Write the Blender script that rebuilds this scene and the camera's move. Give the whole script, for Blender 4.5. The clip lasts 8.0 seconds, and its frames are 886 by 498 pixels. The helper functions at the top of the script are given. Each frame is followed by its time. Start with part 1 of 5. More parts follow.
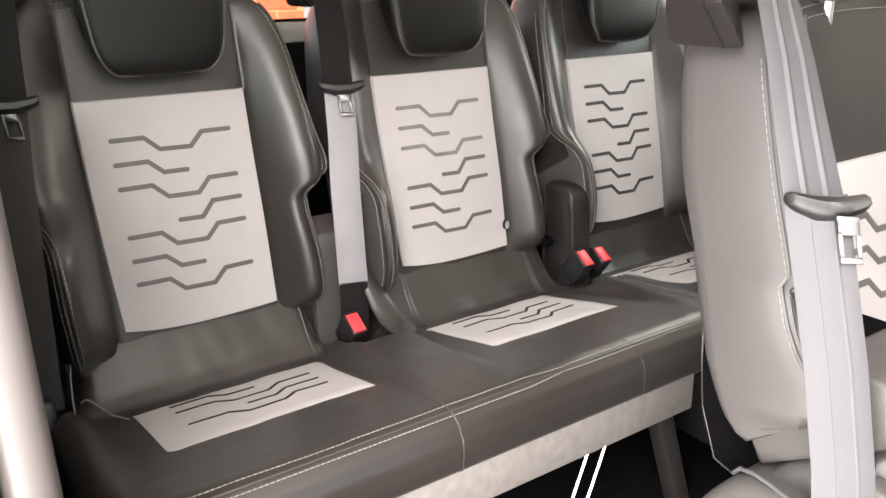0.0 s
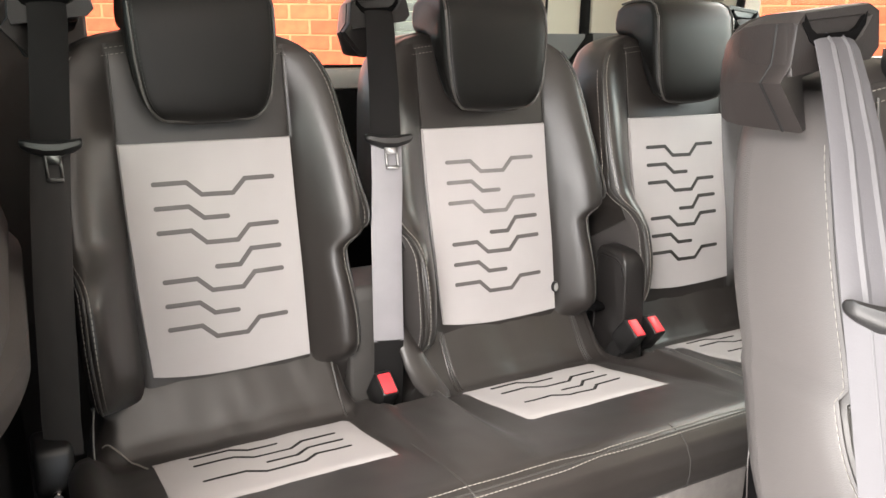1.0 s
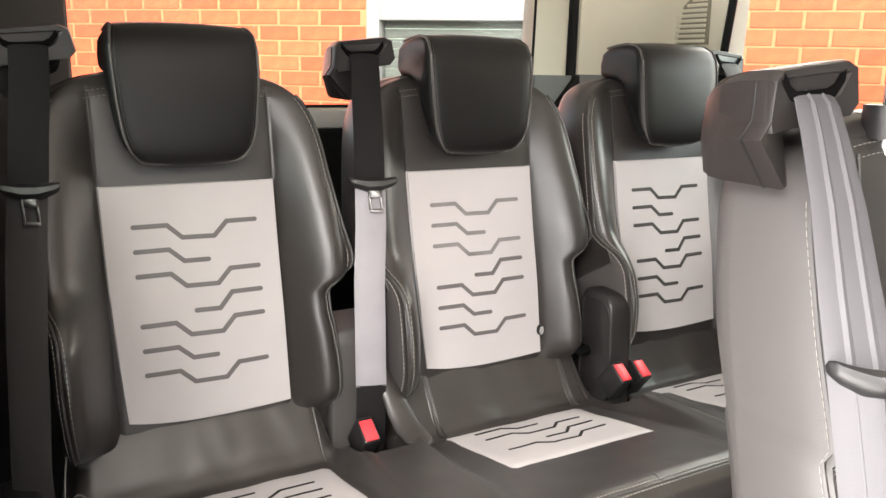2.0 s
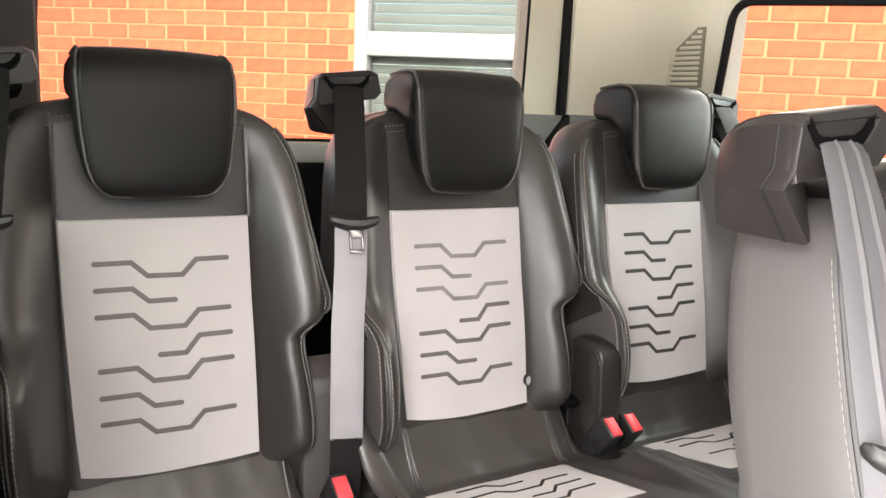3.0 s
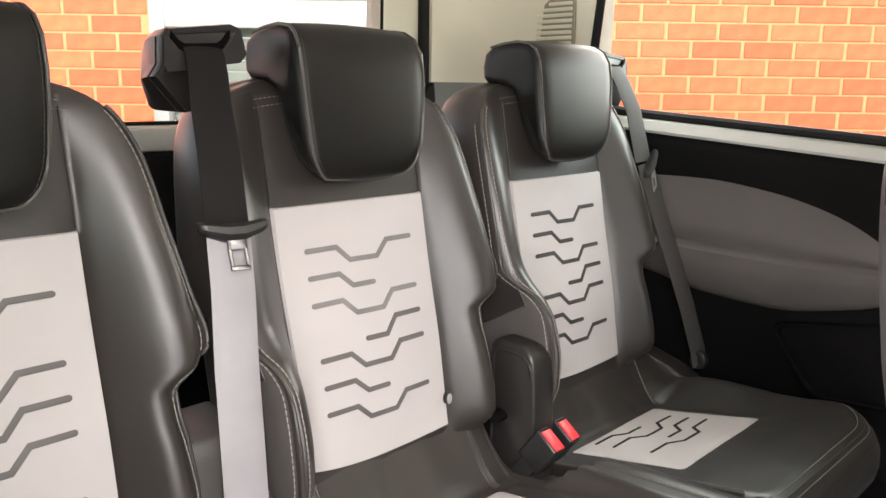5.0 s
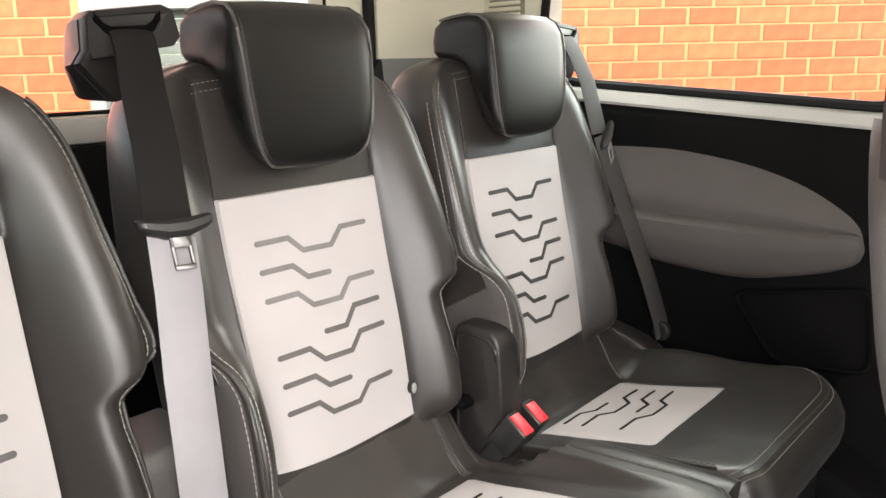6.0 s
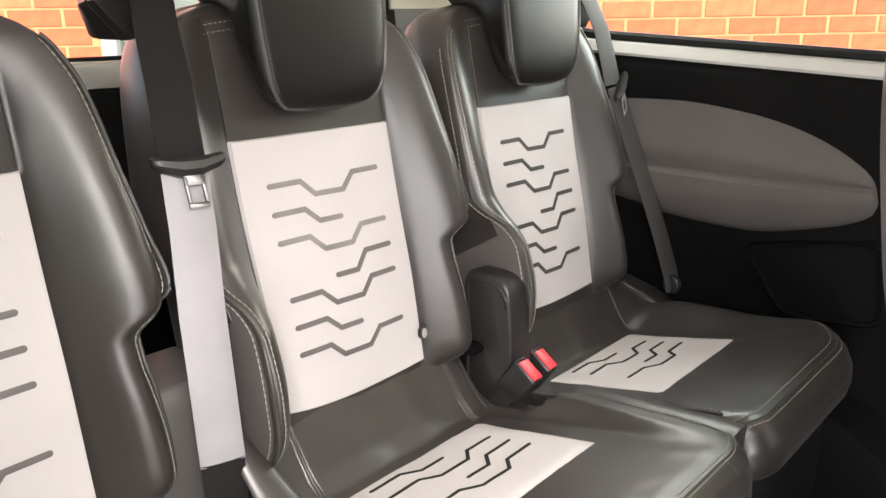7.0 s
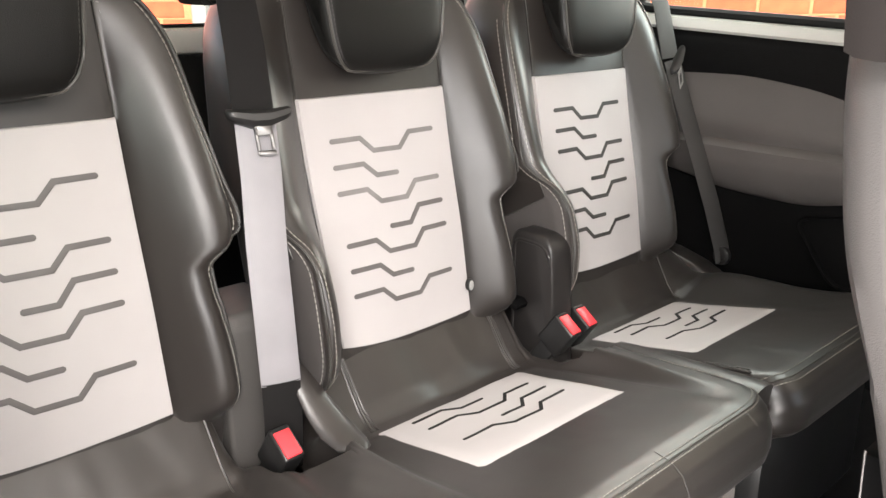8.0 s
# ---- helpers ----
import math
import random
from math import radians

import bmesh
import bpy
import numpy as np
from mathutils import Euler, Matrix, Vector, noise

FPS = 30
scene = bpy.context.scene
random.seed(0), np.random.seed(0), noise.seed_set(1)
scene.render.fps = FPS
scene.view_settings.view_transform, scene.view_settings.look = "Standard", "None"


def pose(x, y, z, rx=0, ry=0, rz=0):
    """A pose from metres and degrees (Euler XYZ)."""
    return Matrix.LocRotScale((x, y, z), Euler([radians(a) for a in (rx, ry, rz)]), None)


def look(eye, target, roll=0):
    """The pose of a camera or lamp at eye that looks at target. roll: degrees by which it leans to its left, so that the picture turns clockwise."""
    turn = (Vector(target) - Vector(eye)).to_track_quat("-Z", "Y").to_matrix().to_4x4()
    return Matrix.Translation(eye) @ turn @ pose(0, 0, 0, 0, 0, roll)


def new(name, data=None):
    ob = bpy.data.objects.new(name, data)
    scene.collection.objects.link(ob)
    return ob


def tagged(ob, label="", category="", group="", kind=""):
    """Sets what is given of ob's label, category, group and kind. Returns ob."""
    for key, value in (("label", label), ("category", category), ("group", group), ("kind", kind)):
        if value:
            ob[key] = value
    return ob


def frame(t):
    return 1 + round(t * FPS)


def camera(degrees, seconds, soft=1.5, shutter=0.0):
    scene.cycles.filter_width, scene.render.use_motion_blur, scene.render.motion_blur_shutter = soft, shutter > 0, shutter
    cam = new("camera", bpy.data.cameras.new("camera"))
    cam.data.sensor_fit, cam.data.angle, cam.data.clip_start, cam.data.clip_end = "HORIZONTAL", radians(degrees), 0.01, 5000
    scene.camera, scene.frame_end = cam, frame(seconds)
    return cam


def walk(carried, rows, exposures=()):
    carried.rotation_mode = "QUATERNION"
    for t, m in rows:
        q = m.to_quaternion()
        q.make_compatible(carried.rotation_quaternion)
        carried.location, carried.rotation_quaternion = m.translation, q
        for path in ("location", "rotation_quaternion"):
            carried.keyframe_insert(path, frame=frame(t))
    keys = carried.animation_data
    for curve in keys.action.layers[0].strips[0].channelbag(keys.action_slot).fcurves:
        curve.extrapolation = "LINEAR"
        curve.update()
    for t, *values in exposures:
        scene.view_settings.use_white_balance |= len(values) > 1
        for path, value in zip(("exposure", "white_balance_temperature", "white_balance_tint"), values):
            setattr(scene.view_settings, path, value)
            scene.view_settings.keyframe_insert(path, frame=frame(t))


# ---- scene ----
cam = camera(59.2, 8.0)
PATH = [
    (0, (-0.778, -1.187, 1.108), (0.271, 0.395, 0.477), -1.3),
    (0.5, (-0.739, -1.168, 1.108), (0.226, 0.473, 0.495), -0.3),
    (1, (-0.714, -1.16, 1.128), (0.202, 0.534, 0.59), 0.7),
    (1.5, (-0.712, -1.159, 1.143), (0.225, 0.541, 0.661), 1.1),
    (1.7, (-0.706, -1.161, 1.143), (0.239, 0.538, 0.675), 1.1),
    (2.8, (-0.677, -1.098, 1.141), (0.293, 0.606, 0.734), 2.2),
    (3, (-0.668, -1.091, 1.14), (0.324, 0.606, 0.774), 2.7),
    (3.5, (-0.673, -1.005, 1.133), (0.414, 0.62, 0.708), 2.0),
    (4, (-0.659, -0.913, 1.132), (0.564, 0.615, 0.722), 1.8),
    (4.5, (-0.656, -0.839, 1.111), (0.659, 0.612, 0.702), 1.7),
    (5.8, (-0.61, -0.783, 1.132), (0.838, 0.526, 0.697), -1.1),
    (6, (-0.611, -0.774, 1.12), (0.84, 0.521, 0.652), -1.2),
    (6.5, (-0.612, -0.774, 1.105), (0.822, 0.514, 0.572), -1.2),
    (7, (-0.619, -0.781, 1.099), (0.793, 0.52, 0.541), -0.9),
    (7.5, (-0.631, -0.816, 1.094), (0.733, 0.525, 0.508), -0.3),
    (8, (-0.652, -0.869, 1.088), (0.611, 0.559, 0.484), -0.4),
]
walk(cam, [(t, look(eye, target, roll)) for t, eye, target, roll in PATH], [(0.0, 1.1), (1.5, 1.2), (4.0, 1.1), (6.5, 1.38), (8.0, 1.42)])

# ---------- world and large lights ----------
world = bpy.data.worlds.new("sky")
scene.world = world
world.use_nodes = True
wn = world.node_tree.nodes
sky = wn.new("ShaderNodeTexSky")
sky.sky_type = "NISHITA"
sky.sun_disc = False
SUN_FROM = Vector((-0.02, -0.68, 0.73)).normalized()
sky.sun_elevation = math.asin(SUN_FROM.z)
sky.sun_rotation = math.atan2(SUN_FROM.x, SUN_FROM.y)
world.node_tree.links.new(sky.outputs[0], wn["Background"].inputs[0])
wn["Background"].inputs[1].default_value = 0.13
sun = new("sun", bpy.data.lights.new("sun", "SUN"))
sun.data.energy, sun.data.angle, sun.data.color = 1.38, radians(0.6), (1.0, 0.94, 0.86)
sun.matrix_basis = look(SUN_FROM * 20, (0, 0, 0))


def window_light(name, centre, aim, sx, sy, watts, colour=(0.93, 0.96, 1.0)):
    """Sky light that comes in through an opening of the van."""
    lamp = new(name, bpy.data.lights.new(name, "AREA"))
    lamp.data.shape, lamp.data.size, lamp.data.size_y = "RECTANGLE", sx, sy
    lamp.data.energy, lamp.data.color = watts, colour
    lamp.matrix_basis = look(centre, aim)
    return lamp


# the open sliding door looks out on bright sky over the sunlit drive; a little comes in through the windscreen
window_light("door_daylight", (-2.05, -2.70, 3.45), (0.0, -0.30, 0.55), 2.8, 2.8, 740, (1.0, 0.935, 0.885))
window_light("door_opening_daylight", (-0.90, -1.36, 0.98), (0.60, -0.80, 2.80), 1.25, 0.75, 9, (1.0, 0.94, 0.90))
window_light("door_ground_daylight", (-1.65, -1.40, 0.10), (0.10, -0.85, 1.60), 1.6, 1.0, 55, (1.0, 0.94, 0.90))
window_light("side_window_daylight", (0.84, -0.16, 1.21), (0.0, -0.45, 0.55), 0.60, 0.28, 3.0, (0.95, 1.0, 0.94))
window_light("tailgate_daylight", (-0.07, 0.455, 1.235), (-0.07, -0.60, 1.15), 1.0, 0.34, 0.5, (0.97, 1.0, 0.96))
window_light("windscreen_daylight", (-0.2, -5.0, 1.6), (0.0, 0.0, 0.8), 2.6, 1.6, 2, (1.0, 0.94, 0.895))
window_light("near_window_daylight", (-2.2, -0.45, 1.60), (0.4, -0.05, 1.05), 2.0, 1.2, 24, (0.97, 0.97, 0.93))


# ---------- materials ----------
def material(name, colour, rough=0.5, metal=0.0, vary=0.12, scale=6.0, bump=0.0, bump_scale=300.0, spec=0.5, kind="noise", coat=0.0, wrinkle=0.0, sheen=0.0):
    m = bpy.data.materials.new(name)
    m.use_nodes = True
    nt = m.node_tree
    n, l = nt.nodes, nt.links
    b = n["Principled BSDF"]
    b.inputs["Roughness"].default_value = rough
    b.inputs["Metallic"].default_value = metal
    b.inputs["Specular IOR Level"].default_value = spec
    b.inputs["Coat Weight"].default_value = coat
    b.inputs["Sheen Weight"].default_value, b.inputs["Sheen Roughness"].default_value = sheen, 0.45
    tc = n.new("ShaderNodeTexCoord")
    big = n.new("ShaderNodeTexNoise")
    big.inputs["Scale"].default_value, big.inputs["Detail"].default_value = scale, 5.0
    l.new(tc.outputs["Object"], big.inputs["Vector"])
    ramp = n.new("ShaderNodeValToRGB")
    ramp.color_ramp.elements[0].position, ramp.color_ramp.elements[1].position = 0.3, 0.7
    c = Vector(colour)
    ramp.color_ramp.elements[0].color = (*(c * (1 - vary)), 1)
    ramp.color_ramp.elements[1].color = (*(c * (1 + vary)), 1)
    l.new(big.outputs["Fac"], ramp.inputs["Fac"])
    l.new(ramp.outputs["Color"], b.inputs["Base Color"])
    rr = n.new("ShaderNodeMapRange")
    rr.inputs["To Min"].default_value, rr.inputs["To Max"].default_value = max(0.02, rough - 0.06), min(1, rough + 0.06)
    l.new(big.outputs["Fac"], rr.inputs["Value"])
    l.new(rr.outputs["Result"], b.inputs["Roughness"])
    if bump:
        if kind == "voronoi":
            fine = n.new("ShaderNodeTexVoronoi")
            out = fine.outputs["Distance"]
        elif kind == "wave":
            fine = n.new("ShaderNodeTexWave")
            out = fine.outputs["Color"]
        else:
            fine = n.new("ShaderNodeTexNoise")
            fine.inputs["Detail"].default_value = 4.0
            out = fine.outputs["Fac"]
        fine.inputs["Scale"].default_value = bump_scale
        l.new(tc.outputs["Object"], fine.inputs["Vector"])
        bp = n.new("ShaderNodeBump")
        bp.inputs["Strength"].default_value, bp.inputs["Distance"].default_value = bump, 0.002
        l.new(out, bp.inputs["Height"])
        l.new(bp.outputs["Normal"], b.inputs["Normal"])
        if wrinkle:
            soft = n.new("ShaderNodeTexNoise")
            soft.inputs["Scale"].default_value, soft.inputs["Detail"].default_value = 10.0, 2.0
            soft.inputs["Distortion"].default_value = 0.3
            l.new(tc.outputs["Object"], soft.inputs["Vector"])
            b2 = n.new("ShaderNodeBump")
            b2.inputs["Strength"].default_value, b2.inputs["Distance"].default_value = wrinkle, 0.006
            l.new(soft.outputs["Fac"], b2.inputs["Height"])
            l.new(b2.outputs["Normal"], bp.inputs["Normal"])
    return m


def glass_material(name, tint):
    m = bpy.data.materials.new(name)
    m.use_nodes = True
    n, l = m.node_tree.nodes, m.node_tree.links
    n.remove(n["Principled BSDF"])
    clear = n.new("ShaderNodeBsdfTransparent")
    clear.inputs["Color"].default_value = (*tint, 1)
    gloss = n.new("ShaderNodeBsdfGlossy")
    gloss.inputs["Roughness"].default_value = 0.02
    fr = n.new("ShaderNodeFresnel")
    fr.inputs["IOR"].default_value = 1.14
    mix = n.new("ShaderNodeMixShader")
    l.new(fr.outputs[0], mix.inputs[0])
    l.new(clear.outputs[0], mix.inputs[1])
    l.new(gloss.outputs[0], mix.inputs[2])
    l.new(mix.outputs[0], n["Material Output"].inputs["Surface"])
    return m


def brick_material(name):
    m = material(name, (0.62, 0.097, 0.038), 0.9, vary=0.20, scale=18, bump=0.5, bump_scale=140)
    n, l = m.node_tree.nodes, m.node_tree.links
    info = n.new("ShaderNodeObjectInfo")
    hsv = n.new("ShaderNodeHueSaturation")
    mr = n.new("ShaderNodeMapRange")
    mr.inputs["To Min"].default_value, mr.inputs["To Max"].default_value = 0.82, 1.15
    geo = n.new("ShaderNodeNewGeometry")
    add = n.new("ShaderNodeMath")
    add.operation = "ADD"
    l.new(info.outputs["Random"], add.inputs[0])
    l.new(geo.outputs["Random Per Island"], add.inputs[1])
    fr = n.new("ShaderNodeMath")
    fr.operation = "FRACT"
    l.new(add.outputs[0], fr.inputs[0])
    l.new(fr.outputs[0], mr.inputs["Value"])
    l.new(mr.outputs["Result"], hsv.inputs["Value"])
    ramp = [x for x in n if x.type == "VALTORGB"][0]
    l.new(ramp.outputs["Color"], hsv.inputs["Color"])
    l.new(hsv.outputs["Color"], n["Principled BSDF"].inputs["Base Color"])
    return m


LEATHER = material("dark_grey_leather", (0.0208, 0.0178, 0.0160), 0.36, spec=0.62, vary=0.12, scale=5, bump=0.05, bump_scale=1100, kind="voronoi", wrinkle=0.13, sheen=0.035)
HEADREST_LEATHER = material("black_leather", (0.0060, 0.0056, 0.0051), 0.40, spec=0.26, vary=0.10, scale=6, bump=0.10, bump_scale=900, kind="voronoi")
SIDE_VINYL = material("mid_grey_vinyl", (0.054, 0.0497, 0.0482), 0.42, vary=0.08, scale=5, bump=0.07, bump_scale=900, kind="voronoi")
COVER_CLOTH = material("grey_side_cloth", (0.052, 0.047, 0.045), 0.85, spec=0.25, vary=0.08, scale=12, bump=0.3, bump_scale=800)
# side vinyl a tone darker, with the shade of its rear edge coloured in
SHADED_VINYL = material("shaded_side_vinyl", (0.050, 0.0465, 0.045), 0.42, vary=0.06, scale=5, bump=0.15, bump_scale=900, kind="voronoi")
SUEDE = material("light_grey_suede", (0.372, 0.351, 0.346), 0.85, vary=0.035, scale=9, bump=0.15, bump_scale=1400)
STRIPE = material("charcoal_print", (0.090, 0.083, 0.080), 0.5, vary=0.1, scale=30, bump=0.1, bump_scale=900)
# the same print in a paler tone that has sheen put into its colour
STRIPE_SHEEN = material("sheen_grey_print", (0.150, 0.140, 0.136), 0.6, vary=0.16, scale=30, bump=0.1, bump_scale=900)
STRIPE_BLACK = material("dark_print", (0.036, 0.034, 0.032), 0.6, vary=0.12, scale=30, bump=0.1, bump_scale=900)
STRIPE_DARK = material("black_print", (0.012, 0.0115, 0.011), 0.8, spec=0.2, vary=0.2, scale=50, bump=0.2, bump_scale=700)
THREAD_DARK = material("grey_thread", (0.035, 0.032, 0.029), 0.7, vary=0.1, scale=80)
THREAD = material("pale_thread", (0.205, 0.193, 0.173), 0.7, vary=0.1, scale=80)
EDGE_PIPING = material("grey_piping", (0.050, 0.046, 0.042), 0.42, vary=0.1, scale=40)
PIPING = material("dark_piping", (0.035, 0.033, 0.03), 0.45, vary=0.1, scale=40)
FLANK_LEATHER = material("mid_grey_leather", (0.060, 0.056, 0.053), 0.42, vary=0.08, scale=6, bump=0.18, bump_scale=900, kind="voronoi", wrinkle=0.10)
DEEP_BLACK = material("matt_black_plastic", (0.0030, 0.0029, 0.0030), 0.85, spec=0.03, vary=0.15, scale=12, bump=0.1, bump_scale=600)
PLASTIC_MID = material("mid_grey_plastic", (0.034, 0.030, 0.0285), 0.36, vary=0.10, scale=9, bump=0.12, bump_scale=700)
SHELL_PLASTIC = material("brown_grey_plastic", (0.0145, 0.0124, 0.0118), 0.34, spec=0.36, vary=0.12, scale=8, bump=0.12, bump_scale=700)
PLASTIC = material("charcoal_plastic", (0.016, 0.0145, 0.0140), 0.33, spec=0.35, vary=0.12, scale=8, bump=0.12, bump_scale=700)
BLACK = material("black_plastic", (0.009, 0.0088, 0.0088), 0.40, vary=0.15, scale=12, bump=0.1, bump_scale=600)
# one grey webbing in lit, shaded and half-shaded tones for the rear belts
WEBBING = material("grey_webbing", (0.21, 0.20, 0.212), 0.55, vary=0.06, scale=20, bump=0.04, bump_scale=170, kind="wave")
WEBBING_SHADED = material("shaded_webbing", (0.010, 0.0093, 0.0092), 0.8, spec=0.12, vary=0.08, scale=20, bump=0.04, bump_scale=170, kind="wave")
WEBBING_MID = material("half_shaded_webbing", (0.035, 0.033, 0.032), 0.7, spec=0.3, vary=0.06, scale=20, bump=0.04, bump_scale=170, kind="wave")
WEBBING_PALE = material("white_webbing", (0.064, 0.0625, 0.067), 0.6, vary=0.05, scale=20, bump=0.06, bump_scale=600)
JAMB_PAINT = material("jamb_paint", (0.060, 0.053, 0.051), 0.45, vary=0.10, scale=6, bump=0.05, bump_scale=400)
WEBBING_SOFT = material("bright_grey_webbing", (0.058, 0.056, 0.061), 0.6, vary=0.05, scale=20, bump=0.06, bump_scale=600)
WEBBING_LIGHT = material("pale_grey_webbing", (0.055, 0.053, 0.058), 0.6, vary=0.05, scale=20, bump=0.06, bump_scale=600)
METAL = material("satin_steel", (0.13, 0.127, 0.124), 0.38, metal=1.0, vary=0.06, scale=30)
CHROME = material("chrome", (0.80, 0.80, 0.80), 0.08, metal=1.0, vary=0.03, scale=20)
RED = material("red_button", (0.70, 0.035, 0.045), 0.35, vary=0.08, scale=40)
CREAM = material("cream_trim", (0.74, 0.70, 0.57), 0.6, vary=0.05, scale=4, bump=0.12, bump_scale=500)
# trim cream darkened to put shade between the vent slats
VENT_DARK = material("shaded_cream", (0.30, 0.27, 0.205), 0.8, vary=0.05, scale=20)
GREY_TRIM = material("grey_trim", (0.20, 0.205, 0.20), 0.6, vary=0.06, scale=4, bump=0.15, bump_scale=500)
WHITE_PAINT = material("white_body_paint", (0.38, 0.37, 0.345), 0.45, vary=0.03, scale=3, coat=0.4)
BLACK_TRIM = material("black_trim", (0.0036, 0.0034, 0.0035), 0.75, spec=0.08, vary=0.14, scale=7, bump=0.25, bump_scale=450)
ARMREST = material("grey_armrest_fabric", (0.070, 0.063, 0.060), 0.8, spec=0.3, vary=0.08, scale=9, bump=0.3, bump_scale=700)
FLOOR_MAT = material("dark_carpet", (0.0055, 0.0053, 0.0055), 0.95, spec=0.03, vary=0.3, scale=40, bump=0.6, bump_scale=500)
FELT = material("grey_felt", (0.155, 0.142, 0.132), 0.95, vary=0.14, scale=60, bump=0.5, bump_scale=700)
HEADLINER = material("pale_headliner", (0.74, 0.71, 0.66), 0.95, vary=0.04, scale=10, bump=0.2, bump_scale=700)
RUBBER = material("black_rubber", (0.006, 0.006, 0.006), 0.7, spec=0.25, vary=0.1, scale=20)
BRICK = brick_material("red_brick")
MORTAR = material("pale_mortar", (0.62, 0.205, 0.092), 0.95, vary=0.12, scale=25, bump=0.5, bump_scale=200)
UPVC = material("white_upvc", (0.27, 0.27, 0.26), 0.35, vary=0.03, scale=4)
BLIND = material("grey_blind", (0.15, 0.155, 0.145), 0.7, vary=0.12, scale=3)
CONCRETE = material("pale_concrete", (0.42, 0.40, 0.375), 0.92, vary=0.25, scale=30, bump=0.6, bump_scale=120)
ROOF_TILE = material("roof_tile", (0.16, 0.09, 0.07), 0.85, vary=0.25, scale=12, bump=0.4, bump_scale=60)
GLASS = glass_material("clear_glass", (0.93, 0.95, 0.93))
TINTED_GLASS = glass_material("tinted_glass", (0.50, 0.525, 0.505))


# ---------- mesh helpers ----------
def finish(ob, smooth=True, angle=40):
    if smooth:
        for p in ob.data.polygons:
            p.use_smooth = True
        ob.data.set_sharp_from_angle(angle=radians(angle))
    return ob


def part(name, bm, mat, parent=None, label="", smooth=True, angle=40):
    """Links a bmesh as one mesh object, under a thing or a part."""
    me = bpy.data.meshes.new(name)
    bmesh.ops.recalc_face_normals(bm, faces=bm.faces[:])
    bm.to_mesh(me)
    bm.free()
    me.materials.append(mat)
    ob = new(name, me)
    if parent is not None:
        ob.parent = parent
        if parent.type == "EMPTY":
            ob.matrix_parent_inverse = Matrix.Translation(-parent.location)
    if label:
        ob["label"] = label
    return finish(ob, smooth, angle)


def thing(name, at, label, category, group=""):
    ob = new(name)
    ob.location = at
    ob.empty_display_size = 0.05
    return tagged(ob, label, category, group)


def structure(name, bm, mat, label, smooth=True):
    return tagged(part(name, bm, mat, smooth=smooth), label, "", "", "structure")


def curve(z, table):
    """A smooth curve through (z, value) pairs."""
    zs, vs = [a for a, _ in table], [b for _, b in table]
    if z <= zs[0]:
        return vs[0]
    if z >= zs[-1]:
        return vs[-1]
    i = max(k for k in range(len(zs)) if zs[k] <= z)
    h = zs[i + 1] - zs[i]
    t = (z - zs[i]) / h

    def slope(k):
        if k == 0 or k == len(zs) - 1:
            return 0.0
        a, b = (vs[k] - vs[k - 1]) / (zs[k] - zs[k - 1]), (vs[k + 1] - vs[k]) / (zs[k + 1] - zs[k])
        return 0.0 if a * b <= 0 else 2 * a * b / (a + b)

    a, b = slope(i) * h, slope(i + 1) * h
    return (2 * t**3 - 3 * t**2 + 1) * vs[i] + (t**3 - 2 * t**2 + t) * a + (3 * t**2 - 2 * t**3) * vs[i + 1] + (t**3 - t**2) * b


def loft(bm, rings, closed=True, caps=True):
    rows = [[bm.verts.new(p) for p in ring] for ring in rings]
    n = len(rows[0])
    for a, b in zip(rows, rows[1:]):
        for i in range(n if closed else n - 1):
            j = (i + 1) % n
            bm.faces.new((a[i], a[j], b[j], b[i]))
    if caps and closed:
        bm.faces.new(rows[0])
        bm.faces.new(rows[-1])
    return rows


def box(bm, x0, x1, y0, y1, z0, z1, bevel=0.0, segments=2, m=None):
    made = bmesh.ops.create_cube(bm, size=1.0)["verts"]
    for v in made:
        v.co = Vector(((x0 + x1) / 2 + v.co.x * (x1 - x0), (y0 + y1) / 2 + v.co.y * (y1 - y0), (z0 + z1) / 2 + v.co.z * (z1 - z0)))
    if bevel:
        edges = {e for v in made for e in v.link_edges}
        made = bmesh.ops.bevel(bm, geom=list(edges), offset=bevel, segments=segments, affect="EDGES", profile=0.5)["verts"]
    if m is not None:
        for v in {v for v in made}:
            v.co = m @ v.co
    return made


def hull(bm, points, bevel=0.0, segments=2):
    vs = [bm.verts.new(p) for p in points]
    made = bmesh.ops.convex_hull(bm, input=vs)
    junk = [g for g in made["geom_interior"] + made["geom_unused"] if isinstance(g, bmesh.types.BMVert)]
    if junk:
        bmesh.ops.delete(bm, geom=list(set(junk)), context="VERTS")
    bmesh.ops.dissolve_limit(bm, angle_limit=radians(4), verts=bm.verts[:], edges=bm.edges[:])
    if bevel:
        bmesh.ops.bevel(bm, geom=bm.edges[:], offset=bevel, segments=segments, affect="EDGES", profile=0.5)


def tube(bm, path, r, sides=6):
    path = [Vector(p) for p in path]
    rings = []
    for i, p in enumerate(path):
        d = (path[min(i + 1, len(path) - 1)] - path[max(i - 1, 0)]).normalized()
        a = d.cross(Vector((0.31, 0.22, 0.92))).normalized()
        b = d.cross(a)
        rings.append([p + r * (math.cos(k * 2 * math.pi / sides) * a + math.sin(k * 2 * math.pi / sides) * b) for k in range(sides)])
    loft(bm, rings)


def spaced(path, step):
    """Points at even steps along a path."""
    path = [Vector(p) for p in path]
    out, rest = [path[0]], 0.0
    for a, b in zip(path, path[1:]):
        length = (b - a).length
        s = step - rest
        while s <= length:
            out.append(a.lerp(b, s / length))
            s += step
        rest = (rest + length) % step if length else rest
    return out


